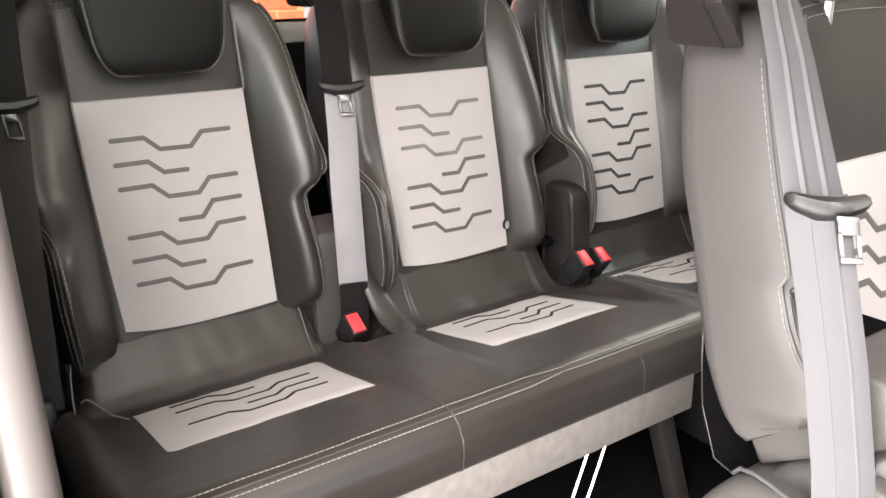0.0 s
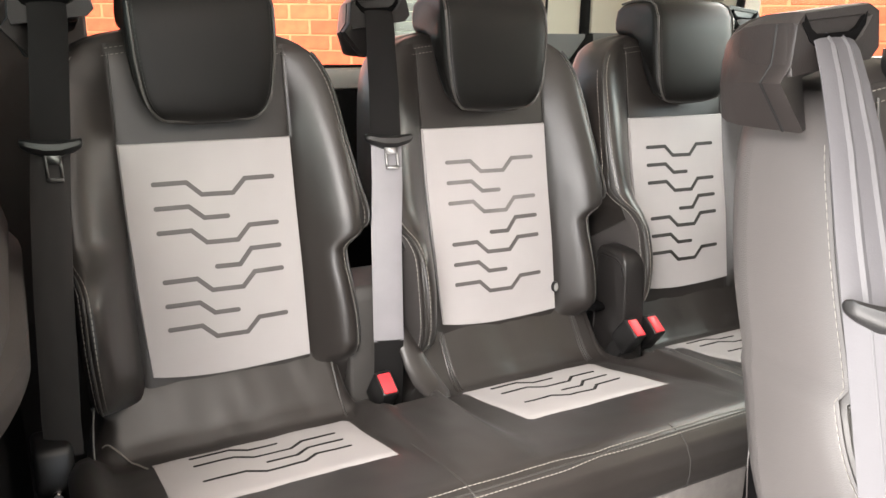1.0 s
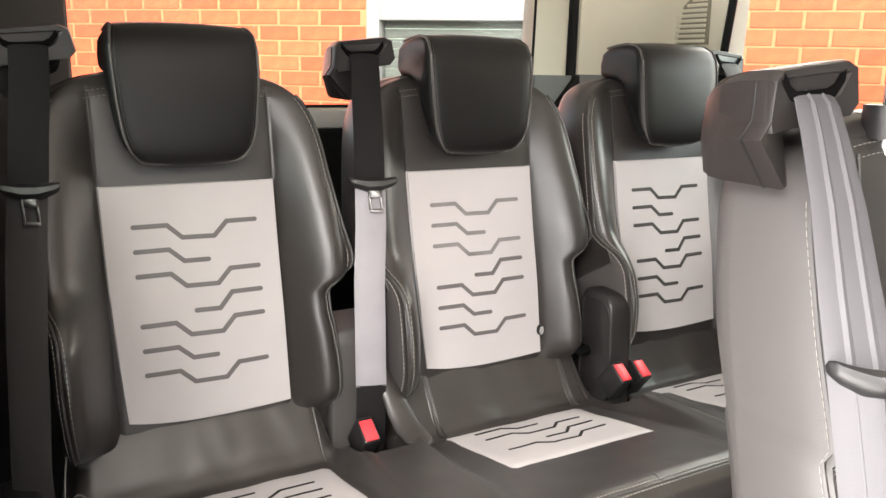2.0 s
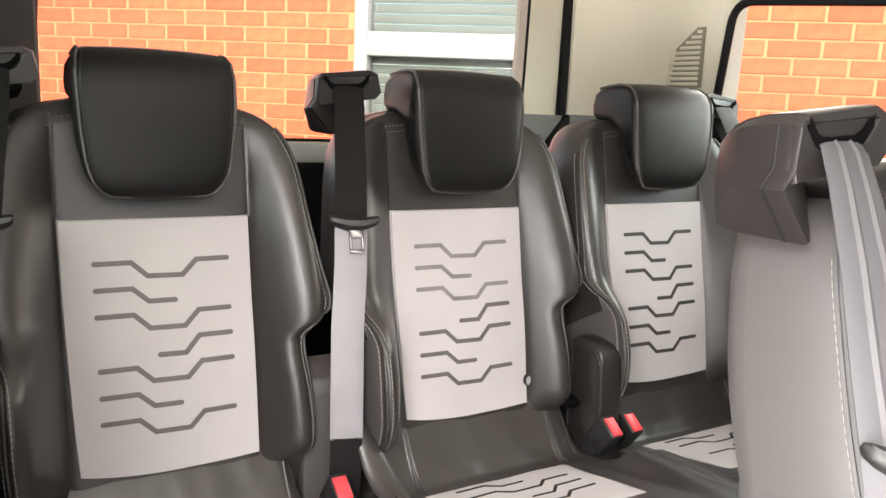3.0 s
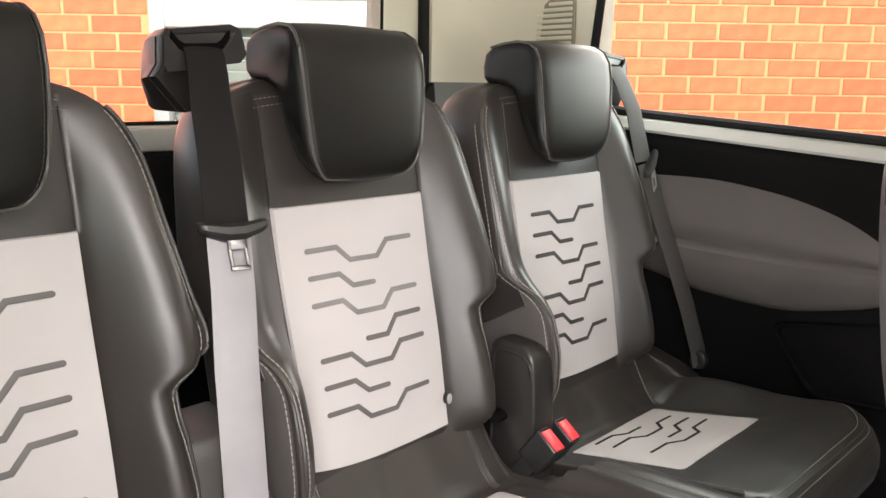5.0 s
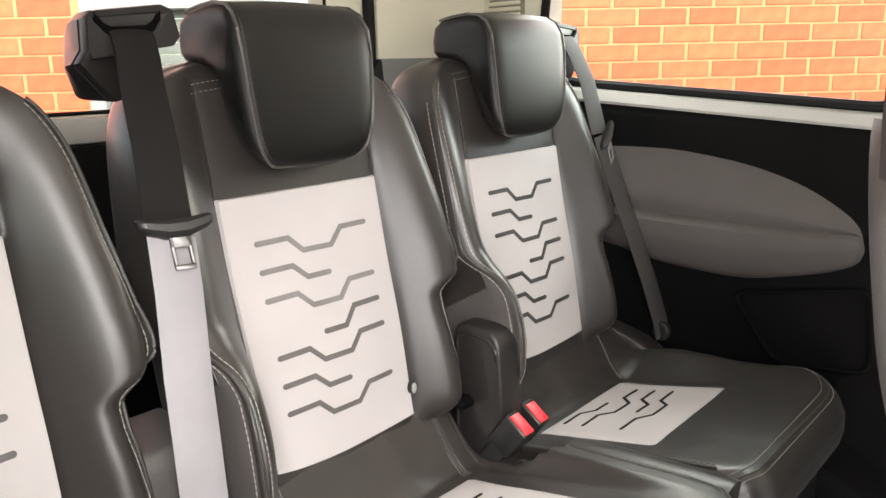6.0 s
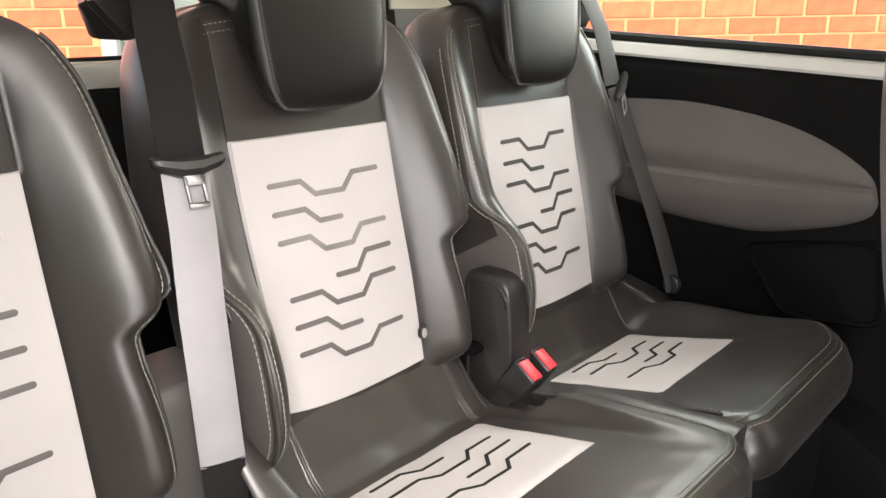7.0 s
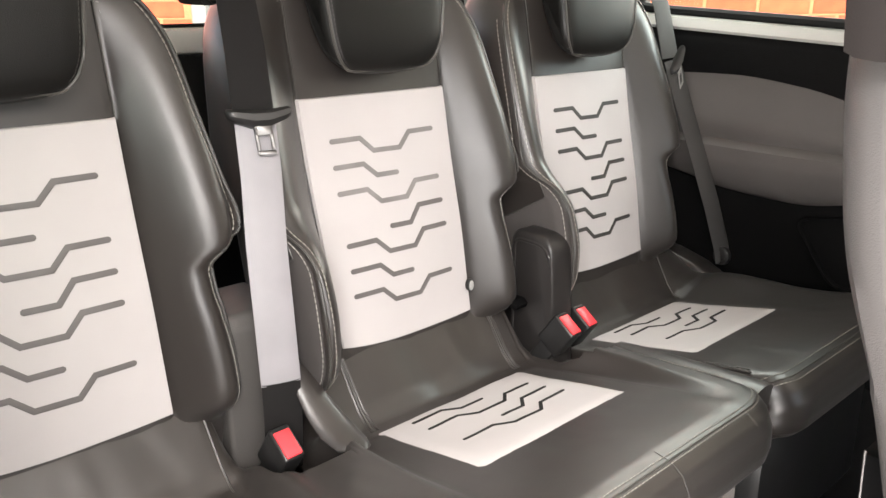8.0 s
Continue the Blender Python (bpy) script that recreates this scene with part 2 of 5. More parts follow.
def stitches(bm, path, stitch=0.0042, gap=0.0022, r=0.0006):
    pts = spaced(path, 0.0011)
    n, m = max(2, round(stitch / 0.0011)), max(1, round(gap / 0.0011))
    i = 0
    while i + n < len(pts):
        a, b = pts[i], pts[i + n]
        d = (b - a).normalized()
        u = d.cross(Vector((0.3, 0.2, 0.9))).normalized()
        w = d.cross(u)
        rings = [[p + rr * (math.cos(k * math.pi / 2) * u + math.sin(k * math.pi / 2) * w) for k in range(4)] for p, rr in ((a, r * 0.5), (a.lerp(b, 0.3), r), (a.lerp(b, 0.7), r), (b, r * 0.5))]
        loft(bm, rings)
        i += n + m


def strap(bm, path, across, width, thick=0.0014, cols=8, crown=0.0):
    """A flat band along a path; across gives its width's direction at each point, or once for all."""
    path = [Vector(p) for p in path]
    rings = []
    for i, p in enumerate(path):
        d = (path[min(i + 1, len(path) - 1)] - path[max(i - 1, 0)]).normalized()
        w = Vector(across[i] if isinstance(across, list) else across)
        w = (w - d * w.dot(d)).normalized()
        nrm = d.cross(w).normalized()
        top, low = [], []
        for k in range(cols + 1):
            s = k / cols * 2 - 1
            e = thick * (0.4 if abs(s) > 0.99 else 1.0)
            base = p + w * (s * width / 2) + nrm * (crown * (1 - s * s))
            top.append(base + nrm * e)
            low.append(base - nrm * e)
        rings.append(top + low[::-1])
    loft(bm, rings)


def ribbon(bm, points, width, place, lift=0.0012):
    """A raised band along a bent line in a plane of two numbers, laid on a surface by place(a, b, lift)."""
    pts = [Vector(p) for p in points]
    fine = [pts[0]]
    for a, b in zip(pts, pts[1:]):
        k = max(1, int((b - a).length / 0.012))
        fine += [a.lerp(b, (i + 1) / k) for i in range(k)]
    fine.insert(1, fine[0] + (fine[1] - fine[0]).normalized() * width * 0.35)
    fine.insert(-1, fine[-1] + (fine[-2] - fine[-1]).normalized() * width * 0.35)
    left, right = [], []
    for i, p in enumerate(fine):
        d0 = (p - fine[i - 1]).normalized() if i else (fine[1] - p).normalized()
        d1 = (fine[i + 1] - p).normalized() if i + 1 < len(fine) else d0
        n0, n1 = Vector((-d0.y, d0.x)), Vector((-d1.y, d1.x))
        nn = (n0 + n1).normalized()
        k = width / 2 / max(0.5, nn.dot(n0)) * (0.45 if i in (0, len(fine) - 1) else 1.0)
        left.append(p + nn * k)
        right.append(p - nn * k)
    rings = [[place(a.x, a.y, -0.001), place(a.x, a.y, lift * 0.6), place(c.x, c.y, lift), place(b.x, b.y, lift * 0.6), place(b.x, b.y, -0.001)] for a, b, c in zip(left, right, fine)]
    loft(bm, rings)


# ---------- the van's shell ----------
FLOOR_Z, ROOF_Z = 0.20, 1.61
SIDE = 0.78
LEFT = -0.778


def panel_with_hole(bm, origin, u, v, outer, hole, depth, n):
    """A board of a thickness with a rounded hole: outer and hole are rings of as many (a, b)."""
    o, u, v, d = Vector(origin), Vector(u), Vector(v), Vector(n) * depth

    def ring(pts, k):
        return [o + u * a + v * b + d * k for a, b in pts]

    rows = [[bm.verts.new(p) for p in r] for r in (ring(outer, 1), ring(outer, 0), ring(hole, 0), ring(hole, 1), ring(outer, 1))]
    c = len(outer)
    for a, b in zip(rows[:-1], rows[1:]):
        for i in range(c):
            j = (i + 1) % c
            bm.faces.new((a[i], a[j], b[j], b[i]))
    bmesh.ops.remove_doubles(bm, verts=bm.verts[:], dist=0.0001)


def rounded(corners, r, steps=6):
    """A ring of (a, b) with rounded corners."""
    out, n = [], len(corners)
    for i in range(n):
        p, a, b = Vector(corners[i]), Vector(corners[i - 1]), Vector(corners[(i + 1) % n])
        rad = r[i] if isinstance(r, (list, tuple)) else r
        s, e = p + (a - p).normalized() * rad, p + (b - p).normalized() * rad
        for k in range(steps + 1):
            t = k / steps
            out.append(s.lerp(p, t).lerp(p.lerp(e, t), t))
    return out


def square_to(ring, corners, steps=6):
    """Points on a plain outline, as many as a ring of rounded() has."""
    out, n = [], len(corners)
    for i in range(n):
        p, a, b = Vector(corners[i]), Vector(corners[i - 1]), Vector(corners[(i + 1) % n])
        for k in range(steps + 1):
            t = k / steps - 0.5
            out.append(p + ((a - p) * -t * 0.3 if t < 0 else (b - p) * t * 0.3))
    return out


# floor, ceiling
bm = bmesh.new()
box(bm, -0.80, 0.90, -3.2, 0.56, FLOOR_Z - 0.05, FLOOR_Z)
structure("floor", bm, FLOOR_MAT, "dark carpeted van floor under the seats")
bm = bmesh.new()
box(bm, -0.86, 0.90, -3.2, 0.60, ROOF_Z, ROOF_Z + 0.05)
structure("ceiling", bm, HEADLINER, "pale grey fabric headliner over the cabin")

# side wall with the rear quarter window; its lines fall gently towards the front
SW_HOLE = [(0.186, 1.079), (-0.50, 1.033), (-0.53, 1.335), (0.152, 1.392)]
hole = rounded(SW_HOLE, [0.10, 0.05, 0.06, 0.05])
oc = [(0.30, FLOOR_Z), (-1.0, FLOOR_Z), (-1.0, ROOF_Z), (0.30, ROOF_Z)]
bm = bmesh.new()
panel_with_hole(bm, (SIDE, 0, 0), (0, 1, 0), (0, 0, 1), square_to(hole, oc), hole, 0.014, (1, 0, 0))
wall_right = structure("wall_right", bm, CREAM, "cream side wall of the van round the rear window")
bm = bmesh.new()
tube(bm, [(SIDE - 0.002, a, b) for a, b in hole + hole[:1]], 0.0095, 8)
part("window_seal", bm, RUBBER, wall_right, "black rubber window seal")
bm = bmesh.new()
vs = [bm.verts.new((SIDE + 0.006, a, b)) for a, b in hole]
ext = bmesh.ops.extrude_face_region(bm, geom=[bm.faces.new(vs)])
for v in ext["geom"]:
    if isinstance(v, bmesh.types.BMVert):
        v.co.x += 0.004
pane = structure("window_1", bm, GLASS, "clear rear side window of the van", smooth=False)
pane.visible_shadow = False


def side_z(y):
    """The height of the window's lower line along the side."""
    return 1.0665 + 0.067 * y


# white sill band and the dark panel below it
bm = bmesh.new()
rings = []
for i in range(25):
    y = 0.20 - i * 0.05
    z = side_z(y) - 0.003
    rings.append([Vector((SIDE - 0.008, y, z - 0.005)), Vector((SIDE - 0.018, y, z - 0.009)), Vector((SIDE - 0.026, y, z - 0.026)), Vector((SIDE - 0.024, y, z - 0.031)), Vector((SIDE + 0.004, y, z - 0.031)), Vector((SIDE + 0.004, y, z - 0.005))])
loft(bm, rings)
part("window_sill", bm, WHITE_PAINT, wall_right, "white painted sill band")
bm = bmesh.new()
rings = []
for i in range(27):
    y = 0.24 - i * 0.05
    z = side_z(y) - 0.031
    pts = [(0.010, z), (-0.018, z), (-0.030, z - 0.02), (-0.026, z - 0.10), (-0.022, z - 0.22), (-0.018, 0.60), (-0.020, 0.45), (-0.06, 0.30), (-0.10, FLOOR_Z), (0.010, FLOOR_Z)]
    rings.append([Vector((SIDE + a, y, b)) for a, b in pts])
loft(bm, rings)
part("side_panel", bm, BLACK_TRIM, wall_right, "black moulded lower side panel")


def armrest_bulge(name, x_wall, sign, parent, mat, y_back=0.20):
    """The padded oval of the side panel, with a crease along it."""
    top = [(-0.468, 0.812), (-0.465, 0.828), (-0.457, 0.846), (-0.44, 0.864), (-0.36, 0.908), (-0.24, 0.943), (-0.11, 0.958), (0.0, 0.955), (0.10, 0.935), (0.20, 0.88)]
    low = [(-0.468, 0.802), (-0.465, 0.792), (-0.457, 0.782), (-0.44, 0.772), (-0.396, 0.756), (-0.25, 0.729), (-0.12, 0.735), (-0.05, 0.748), (0.10, 0.78), (0.20, 0.84)]
    bm = bmesh.new()
    rings = []
    for i in range(33):
        y = -0.468 + (y_back + 0.468) * (i / 32) ** 1.8
        a, b = curve(y, top), curve(y, low)
        crease = 0.832 + 0.01 * (y + 0.468)
        crease = min(max(crease, b + 0.25 * (a - b)), a - 0.2 * (a - b))
        h = (a - b) / 0.22
        flat = min(1.0, h * 1.2 + 0.05)
        ring = []
        for k in range(13):
            t = k / 12
            ring.append((a + (crease - a) * t, 0.006 + 0.030 * math.sin(t * 1.35) - 0.010 * max(0.0, t - 0.8) / 0.2))
        for k in range(1, 17):
            t = k / 16
            u = min(1.0, t / 0.14)
            ring.append((crease + (b - crease) * t, (0.025 + 0.019 * u * u * (3 - 2 * u)) * min(1.0, 0.10 + math.sin((1 - t) * 1.57) ** 0.55)))
        ring = [Vector((x_wall + sign * d * flat, y, z)) for z, d in ring]
        ring += [Vector((x_wall - sign * 0.02, y, b)), Vector((x_wall - sign * 0.02, y, a))]
        rings.append(ring)
    loft(bm, rings)
    return part(name, bm, mat, parent, "grey padded oval armrest panel")


armrest_bulge("armrest_panel", SIDE - 0.020, -1, wall_right, ARMREST)
# wheel arch cover under the armrest
bm = bmesh.new()
rings = []
for i in range(21):
    a = math.pi * i / 20
    y, z = -0.30 + 0.34 * math.cos(a), FLOOR_Z + 0.30 * math.sin(a) ** 0.8
    rings.append([Vector((SIDE - 0.13, y, FLOOR_Z)), Vector((SIDE - 0.13, y, max(FLOOR_Z, z - 0.035))), Vector((SIDE - 0.118, y, max(FLOOR_Z, z - 0.010))), Vector((SIDE - 0.090, y, z)), Vector((SIDE - 0.01, y, z)), Vector((SIDE - 0.01, y, FLOOR_Z))])
loft(bm, rings)
part("wheel_arch_cover", bm, BLACK_TRIM, wall_right, "black moulded wheel arch cover")
# door pocket
bm = bmesh.new()
ring = rounded([(-0.255, 0.705), (-0.49, 0.748), (-0.505, 0.60), (-0.34, 0.585)], 0.03)
loft(bm, [[Vector((SIDE - d, a + k * (-0.38 - a), b + k * (0.66 - b))) for a, b in ring] for d, k in ((0.010, 0.0), (0.028, 0.0), (0.031, 0.03), (0.030, 0.07), (0.021, 0.09))])
part("storage_pocket", bm, BLACK_TRIM, wall_right, "black recessed storage pocket")

# rear corner: cream pillar from the side window to the tailgate opening, and grey ledge under it
bm = bmesh.new()
rings = []
plan = [(0.790, 0.180), (0.772, 0.205), (0.764, 0.30), (0.752, 0.36), (0.700, 0.42), (0.620, 0.452), (0.580, 0.462), (0.572, 0.50), (0.66, 0.53), (0.84, 0.45), (0.85, 0.18)]
for z in (1.128, 1.135, 1.20, 1.30, 1.40, ROOF_Z):
    rings.append([Vector((x - 0.02 * (z - 1.13), y - 0.03 * (z - 1.13), z)) for x, y in plan])
loft(bm, rings)
corner = structure("trim_corner", bm, CREAM, "cream plastic trim of the rear corner pillar")
bm = bmesh.new()
lower = [(0.786, 0.150), (0.752, 0.170), (0.742, 0.30), (0.730, 0.35), (0.690, 0.41), (0.615, 0.444), (0.575, 0.455), (0.572, 0.50), (0.66, 0.53), (0.84, 0.45), (0.85, 0.15)]
loft(bm, [[Vector((x, y, z)) for x, y in lower] for z in (FLOOR_Z, 0.8, 1.05, 1.125, 1.128)])
structure("trim_ledge", bm, GREY_TRIM, "grey moulded ledge below the rear pillar")
# ventilation grille on the corner pillar
bm = bmesh.new()
for k in range(11):
    z = 1.212 + k * 0.0118
    left = 0.318 if k < 6 else 0.318 - (k - 5) * 0.016
    v = box(bm, SIDE - 0.0235, SIDE - 0.012, 0.221, left - 0.004, z - 0.0036, z + 0.0036, 0.0012)
part("vent_slat", bm, CREAM, corner, "cream ventilation slats")
bm = bmesh.new()
ring = [(0.216, 1.204), (0.322, 1.204), (0.320, 1.276), (0.236, 1.340), (0.216, 1.340)]
loft(bm, [[Vector((SIDE - d, a, b)) for a, b in ring] for d in (0.005, 0.0195)])
part("vent_backing", bm, VENT_DARK, corner, "backing in darker cream for the shade between the slats", smooth=False)

# tailgate with its window
TY = 0.48
TG_HOLE = [(-0.60, 1.052), (0.449, 1.052), (0.456, 1.42), (-0.58, 1.42)]
hole = rounded(TG_HOLE, 0.035)
oc = [(-0.72, FLOOR_Z), (0.562, FLOOR_Z), (0.562, ROOF_Z), (-0.72, ROOF_Z)]
bm = bmesh.new()
panel_with_hole(bm, (0, TY, 0), (1, 0, 0), (0, 0, 1), square_to(hole, oc), hole, 0.05, (0, 1, 0))
tailgate = structure("wall_tailgate", bm, CREAM, "cream inner face of the tailgate")
bm = bmesh.new()
tube(bm, [(a, TY - 0.001, b) for a, b in hole + hole[:1]], 0.0035, 6)
part("window_seal", bm, RUBBER, tailgate, "thin black glass seal")
bm = bmesh.new()
vs = [bm.verts.new((a, TY + 0.030, b)) for a, b in hole]
ext = bmesh.ops.extrude_face_region(bm, geom=[bm.faces.new(vs)])
for v in ext["geom"]:
    if isinstance(v, bmesh.types.BMVert):
        v.co.y += 0.004
pane = structure("window_2", bm, GLASS, "clear tailgate window", smooth=False)
pane.visible_shadow = False
bm = bmesh.new()
box(bm, -0.70, 0.556, TY - 0.020, TY - 0.002, 1.005, 1.046, 0.006)
part("window_sill", bm, WHITE_PAINT, tailgate, "white painted lower band")
bm = bmesh.new()
box(bm, -0.715, 0.558, TY - 0.028, TY - 0.002, FLOOR_Z, 1.004, 0.006)
part("lower_panel", bm, BLACK_TRIM, tailgate, "black lower tailgate panel")
bm = bmesh.new()
loft(bm, [[Vector((x, y, z)) for x, y in ((0.452, 0.470), (0.558, 0.458), (0.560, 0.478), (0.452, 0.478))] for z in (1.048, 1.10, 1.125)])
part("corner_trim", bm, GREY_TRIM, tailgate, "grey corner trim beside the glass")
# rubber door seal in the gap between tailgate and pillar
bm = bmesh.new()
tube(bm, [(0.567, 0.474, z) for z in (0.6, 1.0, 1.2, ROOF_Z)], 0.013, 10)
tube(bm, [(-0.725, 0.474, z) for z in (0.6, 1.0, 1.2, ROOF_Z)], 0.013, 10)
fan = bmesh.new()
hull(fan, [(0.505, 0.446, 1.048), (0.580, 0.440, 1.040), (0.560, 0.446, 1.118), (0.576, 0.446, 1.128), (0.505, 0.470, 1.048), (0.580, 0.470, 1.040), (0.560, 0.470, 1.118), (0.576, 0.470, 1.128)], 0.004, 2)
tmp = bpy.data.meshes.new("tmp")
fan.to_mesh(tmp)
fan.free()
bm.from_mesh(tmp)
bpy.data.meshes.remove(tmp)
structure("trim_seal", bm, RUBBER, "black rubber tailgate seal")

# near side wall, up to the sliding door's opening
hole = rounded([(0.186, 1.079), (-0.50, 1.033), (-0.53, 1.335), (0.152, 1.392)], [0.10, 0.05, 0.06, 0.05])
oc = [(0.46, FLOOR_Z), (-0.69, FLOOR_Z), (-0.69, ROOF_Z), (0.46, ROOF_Z)]
bm = bmesh.new()
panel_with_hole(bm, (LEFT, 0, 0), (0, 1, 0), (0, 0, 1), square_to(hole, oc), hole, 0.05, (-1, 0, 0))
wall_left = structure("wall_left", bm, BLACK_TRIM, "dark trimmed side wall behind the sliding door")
bm = bmesh.new()
vs = [bm.verts.new((LEFT - 0.025, a, b)) for a, b in hole]
ext = bmesh.ops.extrude_face_region(bm, geom=[bm.faces.new(vs)])
for v in ext["geom"]:
    if isinstance(v, bmesh.types.BMVert):
        v.co.x -= 0.004
structure("window_4", bm, TINTED_GLASS, "tinted rear side window beside the double seat", smooth=False)
armrest_bulge("armrest_panel", LEFT, 1, wall_left, ARMREST)
bm = bmesh.new()
box(bm, -0.781, -0.750, -0.735, -0.690, FLOOR_Z, ROOF_Z, 0.012, 3)
structure("door_jamb", bm, JAMB_PAINT, "pale pinkish-grey painted jamb of the open sliding door")
bm = bmesh.new()
box(bm, -0.83, -0.787, -0.75, -0.70, FLOOR_Z, ROOF_Z, 0.012, 3)
structure("door_seal", bm, RUBBER, "black rubber seal beside the door jamb")
bm = bmesh.new()
box(bm, -0.83, -0.588, 0.43, 0.47, FLOOR_Z, ROOF_Z, 0.02)
structure("trim_corner_near", bm, ARMREST, "dark grey trim of the rear corner pillar")

# front part of the cabin
bm = bmesh.new()
box(bm, SIDE, SIDE + 0.05, -3.1, -1.001, FLOOR_Z, ROOF_Z)
structure("wall_front_right", bm, GREY_TRIM, "grey closed side of the front cabin")
bm = bmesh.new()
box(bm, -0.85, -0.80, -3.1, -2.05, FLOOR_Z, ROOF_Z)
structure("wall_front_left", bm, GREY_TRIM, "grey side of the front cabin")
bm = bmesh.new()
box(bm, -0.85, 0.83, -3.15, -3.1, FLOOR_Z, 0.75)
structure("wall_dashboard", bm, BLACK_TRIM, "black dashboard wall under the windscreen")


# ---------- seats ----------
LEAN = 0.1807
HALF = 0.1238
# outlines and depths of the two bolsters: the belt side has a deeper wing at the bottom
SIDE_W = [(0.56, 0.176), (0.60, 0.188), (0.64, 0.198), (0.68, 0.198), (0.745, 0.192), (0.780, 0.187), (0.800, 0.1865), (0.812, 0.191), (0.822, 0.203), (0.831, 0.218), (0.840, 0.2260), (0.855, 0.2275), (0.87, 0.2250), (0.89, 0.2195), (0.965, 0.2035), (1.04, 0.192), (1.083, 0.175), (1.108, 0.148), (1.120, 0.115), (1.126, 0.085)]
SIDE_L = [(0.56, 0.172), (0.60, 0.178), (0.64, 0.186), (0.68, 0.190), (0.745, 0.193), (0.775, 0.193), (0.795, 0.193), (0.815, 0.196), (0.833, 0.205), (0.850, 0.2095), (0.87, 0.210), (0.89, 0.2095), (0.965, 0.204), (1.04, 0.195), (1.083, 0.178), (1.108, 0.150), (1.120, 0.115), (1.126, 0.085)]
RIDGE_W = [(0.56, 0.198), (0.75, 0.203), (0.86, 0.214), (0.90, 0.212), (0.965, 0.203), (1.04, 0.192), (1.083, 0.175), (1.108, 0.148), (1.120, 0.115), (1.126, 0.085)]
ROLL_BACK = [(0.56, 0.012), (0.66, 0.020), (0.76, 0.029), (0.800, 0.029), (0.820, 0.016), (0.840, 0.0), (1.2, 0.0)]
RIDGE_L = [(0.56, 0.198), (0.75, 0.202), (0.86, 0.208), (0.90, 0.209), (0.965, 0.205), (1.04, 0.196), (1.083, 0.178), (1.108, 0.150), (1.120, 0.115), (1.126, 0.085)]
RIDGE_PLAIN = [(0.56, 0.198), (0.75, 0.202), (0.86, 0.211), (0.90, 0.211), (0.965, 0.205), (1.04, 0.196), (1.083, 0.178), (1.108, 0.150), (1.120, 0.115), (1.126, 0.085)]
BOLSTER = [(0.56, 0.0), (0.61, 0.0), (0.625, 0.020), (0.64, 0.040), (0.66, 0.052), (0.75, 0.058), (0.84, 0.058), (0.90, 0.050), (0.97, 0.037), (1.04, 0.022), (1.09, 0.008), (1.126, 0.0)]
BOLSTER_L = [(0.56, 0.0), (0.605, 0.0), (0.622, 0.045), (0.64, 0.074), (0.66, 0.092), (0.69, 0.107), (0.743, 0.116), (0.785, 0.112), (0.81, 0.098), (0.835, 0.072), (0.855, 0.059), (0.90, 0.050), (0.97, 0.037), (1.04, 0.022), (1.09, 0.008), (1.126, 0.0)]
BUMP = [(-0.5, 0.0), (0.0, 0.0), (0.07, 0.11), (0.25, 0.40), (0.50, 0.78), (0.70, 0.97), (0.82, 1.0), (0.93, 0.91), (1.0, 0.74), (1.06, 0.60)]
FULL = [(-0.085, 0.0), (-0.037, 0.0), (-0.017, 0.0185), (0.028, 0.0195), (0.047, 0.0), (0.092, 0.0)]
LEFT_HALF = [(-0.085, 0.0), (-0.037, 0.0), (-0.017, 0.0175), (0.020, 0.018)]
RIGHT_HALF = [(-0.010, 0.020), (0.027, 0.021), (0.046, 0.0), (0.092, 0.0)]


def front(x, z, plain=False):
    """How far the backrest's skin stands forward of its plane."""
    w = curve(z, RIDGE_PLAIN if plain else RIDGE_L if x < 0 else RIDGE_W)
    t = (abs(x) - HALF) / max(0.01, w - HALF)
    groove = (0.0025 if z < 0.975 else 0.0008) * math.exp(-((abs(x) - HALF) / 0.004) ** 2)
    belly = 0.0011 * noise.noise(Vector((x * 13, z * 11, 3.7))) + 0.008 * math.exp(-(((z - 0.74) / 0.10) ** 2)) * max(0.0, 1 - (x / 0.16) ** 2)
    roll = 0.0
    if x > 0 and not plain:
        k = max(0.0, 1 - (curve(z, SIDE_W) - x) / 0.034)
        roll = curve(z, ROLL_BACK) * k * k
    return (curve(z, BOLSTER_L if x < 0 else BOLSTER) * curve(t, BUMP) if t > 0 else 0.0) - groove + belly - roll


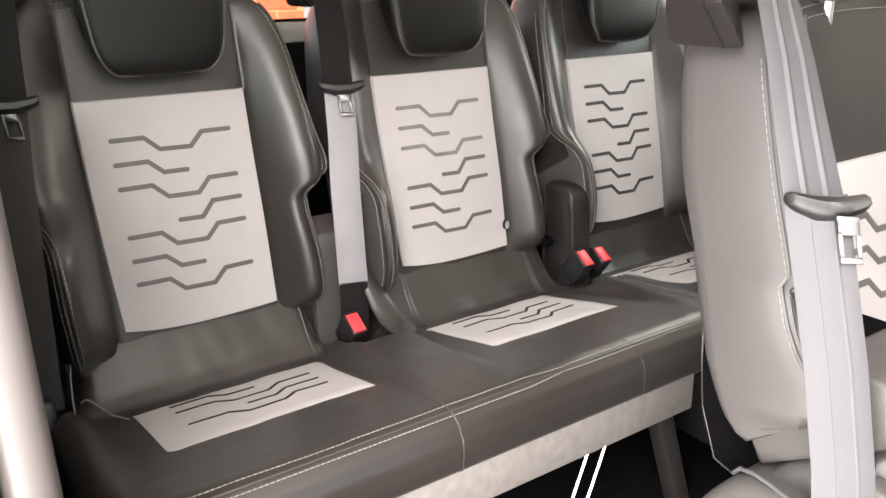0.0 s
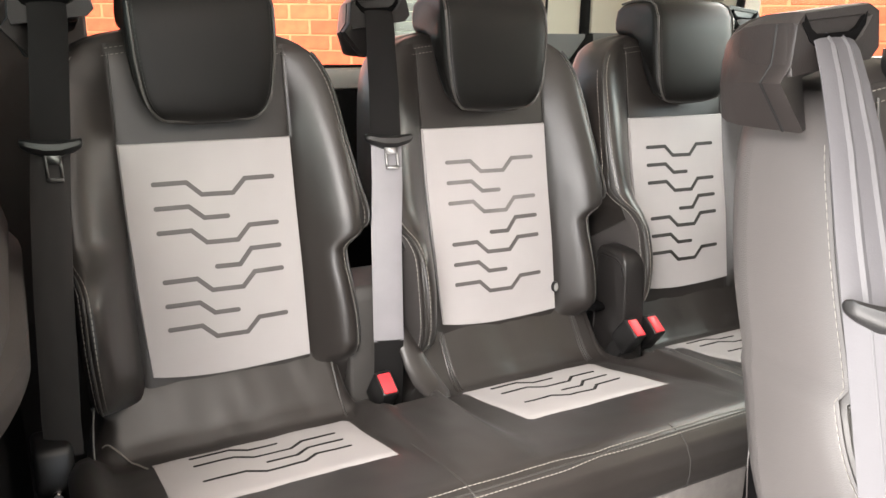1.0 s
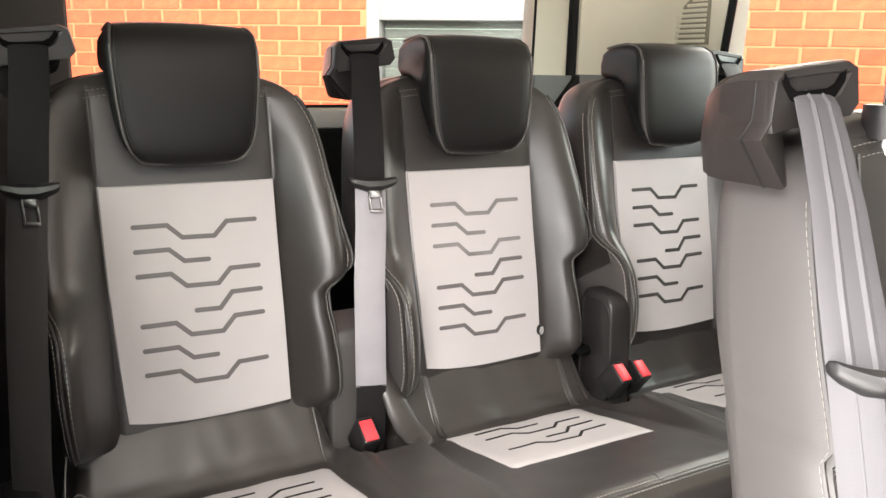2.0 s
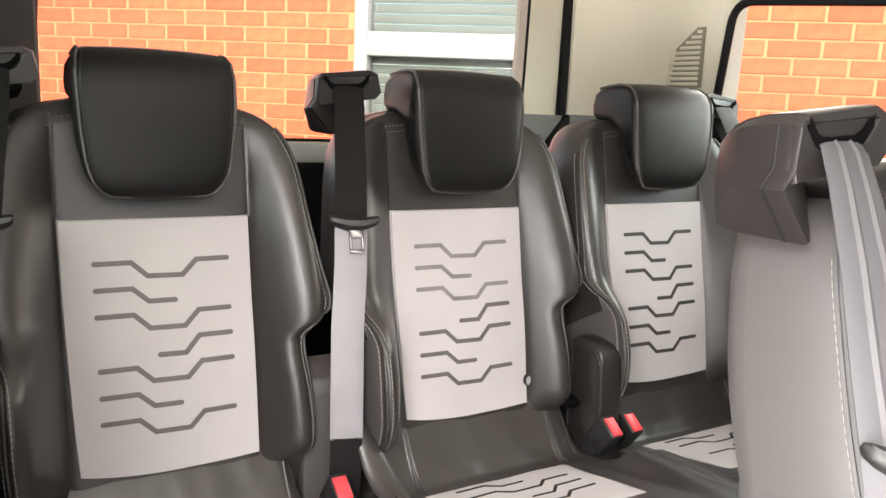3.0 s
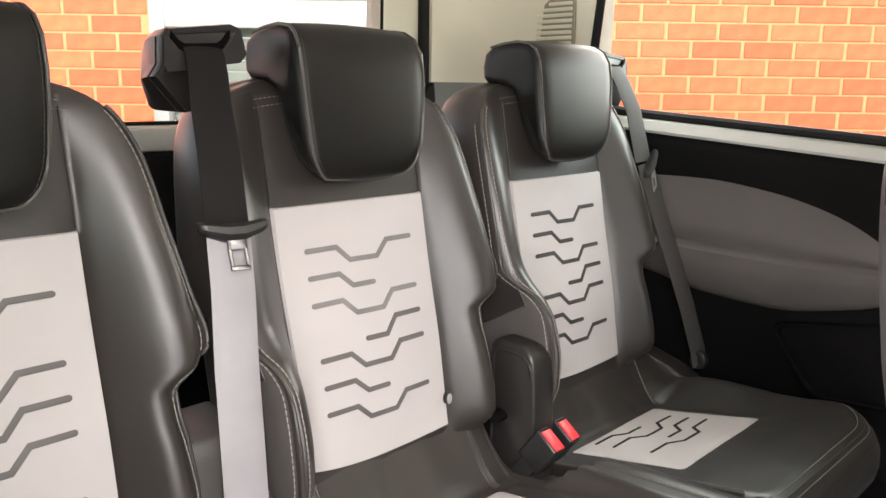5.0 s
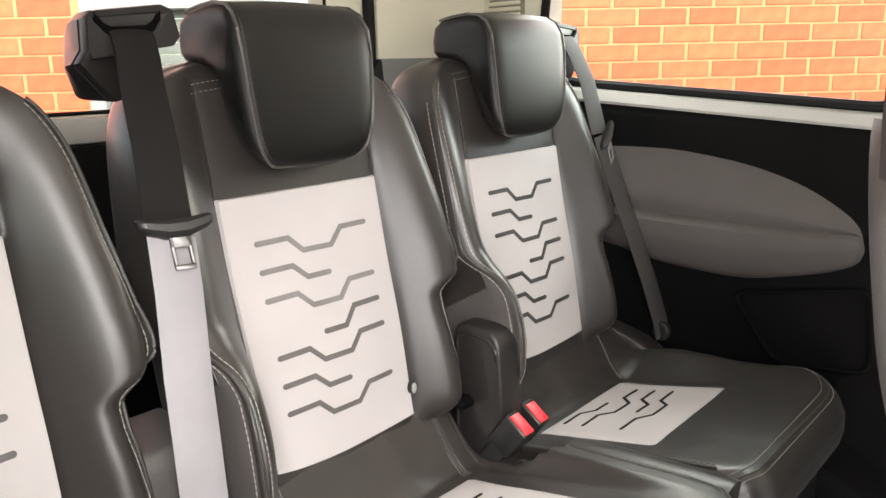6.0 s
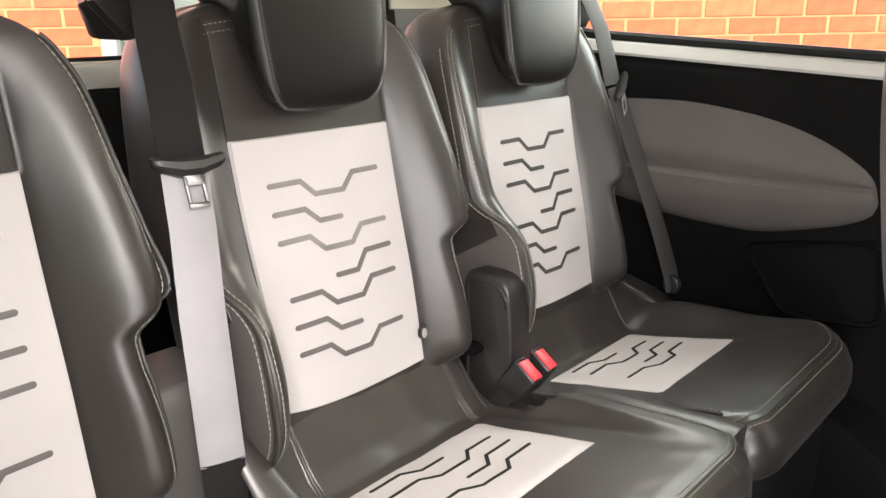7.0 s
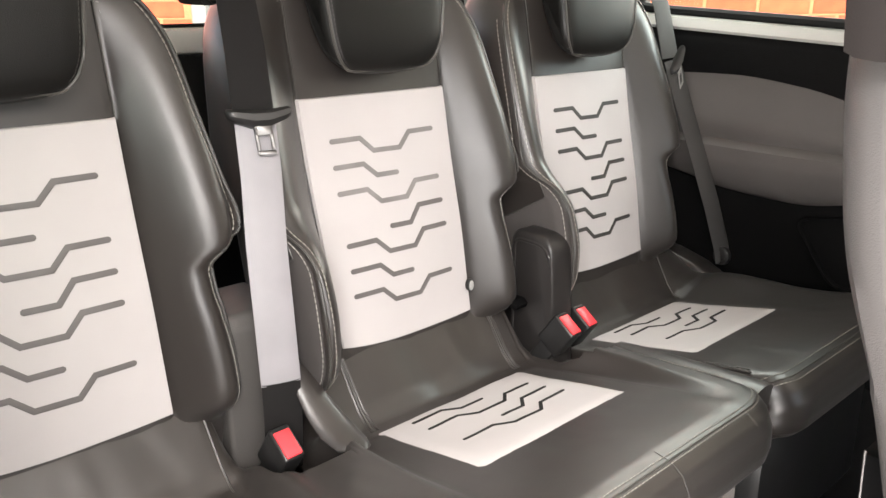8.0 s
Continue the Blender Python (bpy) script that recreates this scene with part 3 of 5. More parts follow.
def add_back(parent, cx, dy, dz, side, top=None, low=None, turn=None, lift=0.0, lap=None, shoulder=None, striped=False, cover_top=0.832, grip_shape=(1.0, 0.0), prints=None, plain=False):
    """A backrest with its insert, headrest, belt outlet and belt; side: -1 if the belt comes over the viewer's left shoulder, 1 for the right."""

    def at(x, z, d=0.0):
        if plain and z > 1.0:
            z += 0.016 * min(1.0, (z - 1.0) / 0.09)
        return Vector((cx + x, dy + (z - 0.97) * LEAN - d, z + dz))

    def outline(z, s):
        w = curve(z, SIDE_L if s < 0 else SIDE_W)
        return 0.2135 if plain and z < 0.89 else w

    def shell(x, z, d):
        """The middle row's padded sides grow thinner downwards and end above the cushion, on a rising edge."""
        if not plain:
            return at(x, z, d)
        if d < 0:
            d *= curve(z, [(0.50, 0.10), (0.700, 0.12), (0.722, 0.26), (0.740, 0.49), (0.76, 0.60), (0.80, 0.72), (0.877, 0.79), (0.97, 0.98), (1.0, 1.0), (1.2, 1.0)])
        if abs(x) > (0.15 if d < -0.02 else 0.20):
            low_edge = 0.716 + 0.058 * min(1.3, max(0.0, (d + 0.030) / 0.090))
            near_edge = max(0.0, 1 - abs(z - low_edge) / 0.014)
            x -= math.copysign(0.003 * near_edge**2 if z > low_edge else min(0.045, 0.003 + 0.5 * (low_edge - z)), x)
            z = max(z, low_edge)
        return at(x, z, d)

    # body
    bm = bmesh.new()
    rings = []
    levels = [0.56 + 0.0118 * i for i in range(46)] + [1.098, 1.106, 1.113, 1.119, 1.123, 1.126]
    levels += [0.78 + 0.006 * i for i in range(16)]
    levels = [z for i, z in enumerate(sorted(levels)) if i == 0 or z - sorted(levels)[i - 1] > 0.0015]
    for z in sorted(set(levels)):
        squeeze = math.sqrt(max(0.0, 1 - ((z - 1.085) / 0.045) ** 2)) if z > 1.085 else 1.0
        deep = 0.125 - 0.03 * max(0.0, (z - 0.8) / 0.3)
        sides = []
        for s in (1, -1):
            w = outline(z, s)
            half = []
            xs = [0, 0.03, 0.06, 0.09, 0.112, HALF - 0.004, HALF, HALF + 0.004] + [HALF + (w - HALF) * t for t in (0.08, 0.16, 0.26, 0.38, 0.5, 0.62, 0.74, 0.84, 0.92, 0.97, 1.0)]
            if w < HALF + 0.02:
                xs = [w * k / 18 for k in range(19)]
            for x in xs:
                half.append((x, front(s * x, z, plain)))
            edge = half[-1][1]
            wo = max(w, 0.186) if z < 0.9 else w
            k = wo - w
            half += [(w + 0.003 + 0.12 * k, edge - 0.010), (w + 0.006 + 0.5 * k, edge - 0.030), (wo + 0.008, -0.03), (wo + 0.007, -0.066), (wo + 0.002, -0.080), (wo - 0.012, -0.088), (wo - 0.05, -deep * 0.85), (0.06 * w / 0.2, -deep)]
            sides.append(half)
        mid = -0.045
        right, left = ([(x, mid + (d - mid) * squeeze) for x, d in half] for half in sides)
        ring = [shell(x, z, d) for x, d in right] + [shell(-x, z, d) for x, d in left[:0:-1]]
        rings.append(ring)
    loft(bm, rings)
    back = part("backrest", bm, LEATHER, parent, "dark grey leather backrest with padded bolsters", angle=60)

    # vinyl covers on its sides
    for s in (-1, 1):
        bm = bmesh.new()
        rows = []
        for v in range(43):
            row = []
            for k in range(6):
                # rear seats' cloth slants down backwards; bare dark leather stands for the shadow above
                low_z, top_z = (0.712, 1.10) if plain else (0.60, cover_top - 0.004 - (0.0, 0.006, 0.026, 0.078, 0.100, 0.108)[k])
                z = low_z + (top_z - low_z) * v / 42
                w = outline(z, s)
                edge = front(s * w, z, plain)
                wo = max(w, 0.186) if z < 0.9 else w
                g = wo - w
                x, d = [(w + 0.0035 + 0.06 * g, edge - 0.006), (w + 0.0058 + 0.14 * g, edge - 0.012), (w + 0.0085 + 0.5 * g, edge - 0.030), (wo + 0.0105, -0.03), (wo + 0.0095, -0.050 if plain else -0.066), (wo + 0.0092 if plain else wo + 0.0035, -0.062 if plain else -0.081)][k]
                row.append(bm.verts.new(shell(s * x, z, d)))
            rows.append(row)
        fold_line = [v.co.copy() for v in rows[-1]]
        for a, b in zip(rows, rows[1:]):
            for i in range(len(a) - 1):
                bm.faces.new((a[i], a[i + 1], b[i + 1], b[i]))
        part("side_cover", bm, SIDE_VINYL if plain else COVER_CLOTH, back, "smooth mid-grey vinyl side" if plain else "grey woven cloth side")
        if plain:
            bm = bmesh.new()
            rows = []
            for v in range(43):
                z = 0.712 + 0.388 * v / 42
                w = max(outline(z, s), 0.186) if z < 0.9 else outline(z, s)
                rows.append([bm.verts.new(shell(s * x, z, d)) for x, d in ((w + 0.0092, -0.062), (w + 0.0086, -0.070), (w + 0.0050, -0.081), (w - 0.010, -0.0910))])
            for a, b in zip(rows, rows[1:]):
                for i in range(3):
                    bm.faces.new((a[i], a[i + 1], b[i + 1], b[i]))
            part("rear_edge", bm, SHADED_VINYL, back, "rear edge of the vinyl side, a tone darker for shade")
        if not plain:
            bm = bmesh.new()
            tube(bm, [v for v in fold_line], 0.0014, 5)
            part("fold", bm, PIPING, back, "folded edge over the cloth side")

    # suede insert
    bm = bmesh.new()
    us = [-1, -0.985] + [-0.96 + 1.92 * i / 22 for i in range(23)] + [0.985, 1]
    vs = [0, 0.006] + [0.02 + 0.96 * i / 30 for i in range(31)] + [0.994, 1]
    rows = []
    for v in vs:
        row = []
        for u in us:
            draw_in = max(0.0, -u) ** 2 * (1 - v) ** 2.2
            x = u * (HALF - 0.0005) + 0.011 * draw_in
            z = 0.637 + 0.335 * v - 0.004 * (1 - u * u) * (1 - v) ** 3 + 0.007 * draw_in
            e = -0.003 if abs(u) == 1 or v in (0, 1) else 0.003
            row.append(bm.verts.new(at(x, z, front(min(abs(x), HALF - 0.012), z, plain) + e)))
        rows.append(row)
    for a, b in zip(rows, rows[1:]):
        for i in range(len(us) - 1):
            bm.faces.new((a[i], a[i + 1], b[i + 1], b[i]))
    part("insert_panel", bm, SUEDE, back, "light grey suede insert")

    def on_insert(x, z, up):
        return at(x, z, front(min(abs(x), HALF - 0.012), z, plain) + 0.003 + up)

    for k, shape in enumerate((FULL, LEFT_HALF, FULL, RIGHT_HALF, FULL, LEFT_HALF, FULL)):
        z0 = 0.9145 - 0.0341 * k
        bm = bmesh.new()
        ribbon(bm, [(x, z0 - d) for x, d in shape], 0.0066, on_insert)
        part("stripe", bm, (prints or [STRIPE] * 7)[k], back, "charcoal printed stripe")

    low_seam = 0.80 if plain else 0.0
    # seams with thread: along the outer edges and beside the insert
    for s in (-1, 1):
        bm, bp = bmesh.new(), bmesh.new()
        edge = [at(s * (outline(z, s) + 0.001), z, front(s * outline(z, s), z, plain) + 0.001) for z in [0.63 + 0.005 * i for i in range(94)] if z > low_seam]
        tube(bp, edge, 0.0020, 6)
        inner = [at(s * (outline(z, s) - 0.006), z, front(s * (outline(z, s) - 0.006), z, plain) + 0.0004) for z in [0.63 + 0.006 * i for i in range(78)] if z > low_seam]
        stitches(bm, inner, stitch=0.0062, gap=0.0013, r=0.00045 if plain else 0.00078)
        stitches(bm, [at(s * (outline(z, s) + 0.0054), z, front(s * outline(z, s), z, plain) - 0.009) for z in [0.63 + 0.006 * i for i in range(74)] if z > low_seam], stitch=0.0062, gap=0.0013, r=0.00045 if plain else 0.00078)
        part("piping", bp, PIPING, back, "dark piping along the edge")
        tagged(part("stitching", bm, THREAD, back, "pale contrast stitching"), kind="stuff")
        bp = bmesh.new()
        up = [at(s * (HALF - 0.002), z, front(HALF - 0.002, z, plain) + 0.001) for z in [0.975 + 0.012 * i for i in range(11)]]
        tube(bp, up, 0.0012, 5)
        part("seam", bp, PIPING, back, "dark seam above the insert")

    bm = bmesh.new()
    for z, d in ((1.098, 0.0005), (1.107, -0.003)):
        stitches(bm, [at(-0.150 + 0.30 * i / 30, z - 0.012 * (abs(i - 15) / 15) ** 3, d) for i in range(31)])
    tagged(part("stitching", bm, THREAD, back, "double stitching across the top"), kind="stuff")

    # headrest: a padded slab that hooks over the backrest's top
    prof = [(-0.034, 1.006), (-0.0365, 1.010), (-0.0385, 1.015), (-0.040, 1.022), (-0.0407, 1.030), (-0.041, 1.040), (-0.041, 1.052), (-0.039, 1.09), (-0.036, 1.13), (-0.031, 1.160), (-0.020, 1.178), (-0.004, 1.187), (0.020, 1.190), (0.050, 1.187), (0.074, 1.182), (0.086, 1.172), (0.090, 1.150), (0.088, 1.132), (0.078, 1.123), (0.058, 1.121), (0.036, 1.120), (0.022, 1.113), (0.014, 1.09), (0.006, 1.06), (-0.004, 1.03), (-0.010, 1.017), (-0.018, 1.007), (-0.027, 1.002)]
    width = [(1.000, 0.052), (1.003, 0.062), (1.010, 0.074), (1.024, 0.086), (1.05, 0.0945), (1.10, 0.100), (1.15, 0.102), (1.175, 0.1005), (1.19, 0.096)]
    n = len(prof)
    normals = []
    for i in range(n):
        d = (Vector(prof[(i + 1) % n]) - Vector(prof[i - 1])).normalized()
        normals.append(Vector((d.y, -d.x)))
    area = sum(prof[i][0] * prof[(i + 1) % n][1] - prof[(i + 1) % n][0] * prof[i][1] for i in range(n))
    flip = 1 if area > 0 else -1
    bm = bmesh.new()
    rings = []
    for s in (-1, -0.99, -0.965, -0.92, -0.85, -0.7, -0.5, -0.25, 0, 0.25, 0.5, 0.7, 0.85, 0.92, 0.965, 0.99, 1):
        t = max(0.0, (abs(s) - 0.84) / 0.16)
        inset = 0.013 * (1 - math.sqrt(max(0.0, 1 - t * t))) - 0.004 * (1 - s * s)
        ring = []
        for (y, z), nn in zip(prof, normals):
            q = Vector((y, z)) - nn * flip * inset
            ring.append(Vector((cx + s * curve(z, width), dy + q.x, q.y + dz + lift)))
        rings.append(ring)
    loft(bm, rings)
    head = part("headrest", bm, HEADREST_LEATHER, parent, "black leather headrest with rounded lower corners", angle=70)
    bm, bt = bmesh.new(), bmesh.new()
    for off, radius in ((0.945, 0.0021),):
        path = []
        face = [(y, z) for y, z in prof[:15]]
        for y, z in reversed(face):
            path.append(Vector((cx - off * curve(z, width), dy + y + 0.0015, z + dz + lift)))
        k = curve(1.004, width) * 0.86
        for i in range(7):
            path.append(Vector((cx - k + 2 * k * i / 6, dy - 0.034, 1.0045 + dz + lift)))
        for y, z in face:
            path.append(Vector((cx + off * curve(z, width), dy + y + 0.0015, z + dz + lift)))
        tube(bm, path, radius, 6)
        stitches(bt, [p + Vector(((0.005 if p.x < cx else -0.005) if abs(p.x - cx) > 0.06 else 0, -0.0022, 0.005 if abs(p.x - cx) <= 0.07 else 0)) for p in path], gap=0.0011, r=0.00045)
    part("piping", bm, EDGE_PIPING, head, "grey piping round the face")
    tagged(part("stitching", bt, THREAD_DARK, head, "pale stitching round the face"), kind="stuff")

    if not lift:
        for x in (-0.070, 0.070):
            bm = bmesh.new()
            tube(bm, [(cx + x, dy + 0.066, 1.085 + dz), (cx + x, dy + 0.066, 1.110 + dz), (cx + x, dy + 0.066, 1.132 + dz)], 0.0055, 12)
            part("post", bm, CHROME, head, "short chrome headrest post")
    if lift:
        for x in (-0.080, 0.080):
            bm = bmesh.new()
            tube(bm, [(cx + x, dy + 0.030, 1.10 + dz), (cx + x, dy + 0.030, 1.2 + dz), (cx + x, dy + 0.030, 1.15 + dz + lift)], 0.0065, 12)
            part("post", bm, CHROME, head, "chrome headrest post")
            bm = bmesh.new()
            tube(bm, [(cx + x, dy + 0.030, 1.122 + dz), (cx + x, dy + 0.030, 1.144 + dz), (cx + x, dy + 0.030, 1.150 + dz)], 0.021, 16)
            part("post_collar", bm, BLACK, head, "black plastic post collar")

    # belt outlet on the shoulder
    def g(x, y, z):
        return Vector((cx + side * x, dy + y, z + dz))

    def gm(x, y, z):
        return g(x, y - 0.009, z)

    outer = [(0.235, 1.169), (0.228, 1.177), (0.151, 1.186), (0.138, 1.181), (0.131, 1.152), (0.140, 1.142), (0.234, 1.129), (0.237, 1.138)]
    mouth = [(0.228, 1.169), (0.220, 1.171), (0.158, 1.177), (0.148, 1.176), (0.158, 1.160), (0.168, 1.155), (0.209, 1.152), (0.216, 1.156)]
    rings = []
    for gx, gz, y in ((0.78, 0.15, 0.102), (0.87, 0.38, 0.096), (0.94, 0.72, 0.084), (0.985, 0.93, 0.066), (1.0, 1.0, 0.043), (0.992, 0.992, 0.037), (0.962, 0.962, 0.033)):
        rings.append([gm(0.188 + (a - 0.188) * gx, y, 1.155 + (b - 1.155) * gz) for a, b in outer])
    for grow, y in ((1.05, 0.0335), (1.0, 0.0345), (0.93, 0.0358), (0.90, 0.0362)):
        rings.append([gm(0.190 + (a - 0.190) * grow, y, 1.166 + (b - 1.166) * grow) for a, b in mouth])
    bm = bmesh.new()
    loft(bm, rings)
    guide = part("belt_guide", bm, SHELL_PLASTIC if plain else PLASTIC, parent, "charcoal plastic belt outlet", angle=30)
    # six-sided shell behind and below the outlet, with a recessed facet under it
    near_ring = [(0.2350, 1.168), (0.2365, 1.139), (0.2470, 1.125), (0.2125, 1.086), (0.2040, 1.087), (0.190, 1.127), (0.150, 1.136), (0.150, 1.180), (0.228, 1.1765)]
    far_ring = [(0.229, 1.156), (0.232, 1.138), (0.232, 1.119), (0.225, 1.088), (0.200, 1.090), (0.185, 1.110), (0.155, 1.120), (0.155, 1.160), (0.222, 1.161)]
    setback = [0.0, 0.0, 0.0, 0.0, 0.004, 0.024, 0.030, 0.030, 0.014]

    def shell_at(i, y):
        t = max(0.0, (y - 0.026) / 0.070) ** 2
        (a, b), (c, d) = near_ring[i], far_ring[i]
        return Vector((a + (c - a) * t, y + setback[i] * (1 - t), b + (d - b) * t))

    bm = bmesh.new()
    rings = []
    for y, k in ((0.0235, 0.965), (0.0260, 1.0), (0.045, 1.0), (0.065, 1.0), (0.080, 1.0), (0.090, 0.97), (0.096, 0.90)):
        ring = [shell_at(i, max(y, 0.026)) for i in range(9)]
        mid_x, mid_z = 0.205, 1.130
        rings.append([g(mid_x + (p.x - mid_x) * k, p.y + min(0.0, y - 0.026), mid_z + (p.z - mid_z) * k) for p in ring])
    rows = loft(bm, rings, caps=False)
    first, last = rows[0], rows[-1]
    bm.faces.new((first[2], first[3], first[4], first[5]))
    bm.faces.new((first[0], first[1], first[2], first[5], first[6], first[7], first[8]))
    bm.faces.new(last)
    sharp = [e for e in bm.edges if len(e.link_faces) == 2 and e.calc_face_angle(0) > radians(20)]
    bmesh.ops.bevel(bm, geom=sharp, offset=0.007 if plain else 0.004, segments=4 if plain else 3, affect="EDGES", profile=0.5, clamp_overlap=True)
    part("shoulder_shell", bm, SHELL_PLASTIC if plain else PLASTIC, guide, "charcoal shell below the outlet", angle=40)
    bm = bmesh.new()
    lip = [(0.2265, 1.1705), (0.2225, 1.1665), (0.217, 1.1600), (0.210, 1.1565), (0.190, 1.1575), (0.170, 1.1590), (0.163, 1.1630), (0.158, 1.1695), (0.154, 1.1745)]
    loft(bm, [[gm(a, 0.0330, b + 0.0048), gm(a, 0.0330, b - 0.0048), gm(a, 0.055, b - 0.0048), gm(a, 0.055, b + 0.0048)] for a, b in lip])
    part("belt_slot", bm, DEEP_BLACK, guide, "black slot that the belt runs through")
    bm = bmesh.new()
    tube(bm, [g(p.x + 0.0002, p.y, p.z) for p in (shell_at(i, 0.041) for i in range(4))], 0.0012, 5)
    part("shell_joint", bm, RUBBER, guide, "dark joint between the shell halves")

    # belt down the shoulder, tongue, belt on to the anchor
    top = top or [(0.189, 0.043, 1.163), (0.189, 0.028, 1.160), (0.189, 0.020, 1.152), (0.190, 0.012, 1.130), (0.193, 0.004, 1.10), (0.203, -0.028, 1.04), (0.213, -0.056, 0.967)]
    low = low or [(0.2135, -0.058, 0.970), (0.220, -0.076, 0.90), (0.231, -0.096, 0.82), (0.236, -0.110, 0.745), (0.238, -0.116, 0.70), (0.239, -0.120, 0.66)]
    turn = turn or (0.95, -0.28, 0)
    turn = turn if isinstance(turn, list) else [turn, turn]
    path_top, path_low = [g(*p) for p in top], [g(*p) for p in low]
    tx, ty, tz = low[0]

    def h(x, y, z):
        skew = turn[0][1] / turn[0][0] * side * (x - 0.195)
        return g((x - 0.195) * grip_shape[0] + tx, y + 0.034 + ty + skew * grip_shape[0], z - 0.955 + tz + grip_shape[1] * (x - 0.195))

    bm = bmesh.new()

    def twist(p):
        """The belt turns from its slot's direction to the tongue's on its way down."""
        return Vector((1, 0.0, 0)).lerp(Vector(turn[0]), min(1.0, (0.8 if plain else 1.25) * (path_top[0].z - p.z) / (path_top[0].z - path_top[-1].z)))

    strap(bm, path_top, [twist(p) for p in path_top], 0.047, crown=0.001)
    # rear shoulder belts default to the shaded tone, lap belts to the lit one
    belt = part("shoulder_belt", bm, shoulder or WEBBING_SHADED, parent, "webbing shoulder belt")
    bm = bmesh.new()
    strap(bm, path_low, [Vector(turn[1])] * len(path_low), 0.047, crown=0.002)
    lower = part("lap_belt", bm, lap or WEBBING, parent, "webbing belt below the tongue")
    # the last stretch is coloured dark for the shade by the buckle
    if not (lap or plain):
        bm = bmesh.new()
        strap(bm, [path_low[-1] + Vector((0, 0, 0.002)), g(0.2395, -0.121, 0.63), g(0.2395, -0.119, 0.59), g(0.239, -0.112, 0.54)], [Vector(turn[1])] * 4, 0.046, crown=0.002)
        part("belt_end", bm, WEBBING_SHADED, lower, "lower end of the belt, coloured dark for shade")
    if striped:
        for path, owner, across in ((path_top, belt, turn[0]), (path_low, lower, turn[1])):
            for k in (-0.0065, 0.0105):
                bm = bmesh.new()
                ws = [twist(p) if owner is belt else Vector(across) for p in path]
                strap(bm, [p + w.normalized() * k + Vector((-0.0006, -0.0010, 0.0)) for p, w in zip(path, ws)], ws, 0.0095, thick=0.0016, cols=2, crown=0.001)
                part("belt_stripe", bm, WEBBING_PALE, owner, "paler woven stripe along the belt")
    bm = bmesh.new()
    grip = [(0.160, 0.9560, 0.0045), (0.162, 0.9550, 0.0070), (0.168, 0.9525, 0.0088), (0.178, 0.9500, 0.0100), (0.186, 0.9480, 0.0115), (0.204, 0.9480, 0.0115), (0.212, 0.9500, 0.0100), (0.222, 0.9525, 0.0088), (0.228, 0.9550, 0.0070), (0.230, 0.9560, 0.0045)]
    loft(bm, [[h(a, -0.044 + r * math.cos(k * math.pi / 4), b + r * 0.9 * math.sin(k * math.pi / 4)) for k in range(8)] for a, b, r in grip])
    part("tongue_grip", bm, BLACK, belt, "black grip of the belt tongue")
    bm = bmesh.new()
    for x0, x1, z0, z1 in ((0.1850, 0.1888, 0.914, 0.943), (0.2012, 0.2050, 0.914, 0.943), (0.1850, 0.2050, 0.909, 0.914), (0.1850, 0.2050, 0.931, 0.946)):
        lead = -0.014 if plain else -0.002
        hull_pts = [h(x, y + lead + (z - 0.94) * 0.25, z) for x in (x0, x1) for z in (z0, z1) for y in (-0.0505, -0.0485)]
        b2 = bmesh.new()
        hull(b2, hull_pts, 0.0006, 1)
        tmp = bpy.data.meshes.new("tmp")
        b2.to_mesh(tmp)
        b2.free()
        bm.from_mesh(tmp)
        bpy.data.meshes.remove(tmp)
    part("tongue", bm, METAL, belt, "steel belt tongue")
    return back


def add_buckle(parent, x, y, z, tilt=36, lean=0, turn=0):
    """A belt buckle in its sleeve, with a red release button; x, y, z is the button's middle."""
    m = pose(x, y, z, 0, 0, turn) @ pose(0, 0, 0, tilt, lean, 0)
    bm = bmesh.new()
    box(bm, -0.0135, 0.0135, -0.0215, 0.0215, -0.055, 0.000, 0.004, 3, m)
    body = part("buckle", bm, BLACK, parent, "black plastic belt buckle")
    bm = bmesh.new()
    box(bm, -0.009, 0.009, -0.015, 0.015, -0.12, -0.050, 0.004, 2, m)
    part("sleeve", bm, BLACK, body, "black buckle sleeve")
    bm = bmesh.new()
    box(bm, -0.0102, 0.0102, -0.0190, 0.0150, -0.006, 0.0022, 0.0016, 2, m)
    part("release_button", bm, RED, body, "red release button")
    bm = bmesh.new()
    box(bm, -0.0095, 0.0095, 0.0152, 0.0180, -0.006, 0.0008, 0.0006, 1, m)
    part("tongue_slot", bm, RUBBER, body, "narrow black slot for the tongue")


PROFILE = [(-0.030, 0.655, 0.52), (-0.048, 0.648, 0.525), (-0.064, 0.630, 0.53), (-0.084, 0.602, 0.54), (-0.106, 0.573, 0.555), (-0.126, 0.556, 0.575), (-0.145, 0.5525, 0.588), (-0.17, 0.557, 0.594), (-0.20, 0.563, 0.597), (-0.26, 0.5765, 0.602), (-0.325, 0.591, 0.608), (-0.38, 0.603, 0.612), (-0.43, 0.612, 0.615), (-0.462, 0.6165, 0.6165), (-0.484, 0.6135, 0.6135), (-0.499, 0.602, 0.602), (-0.507, 0.584, 0.584), (-0.508, 0.562, 0.562), (-0.504, 0.543, 0.543), (-0.494, 0.532, 0.532)]


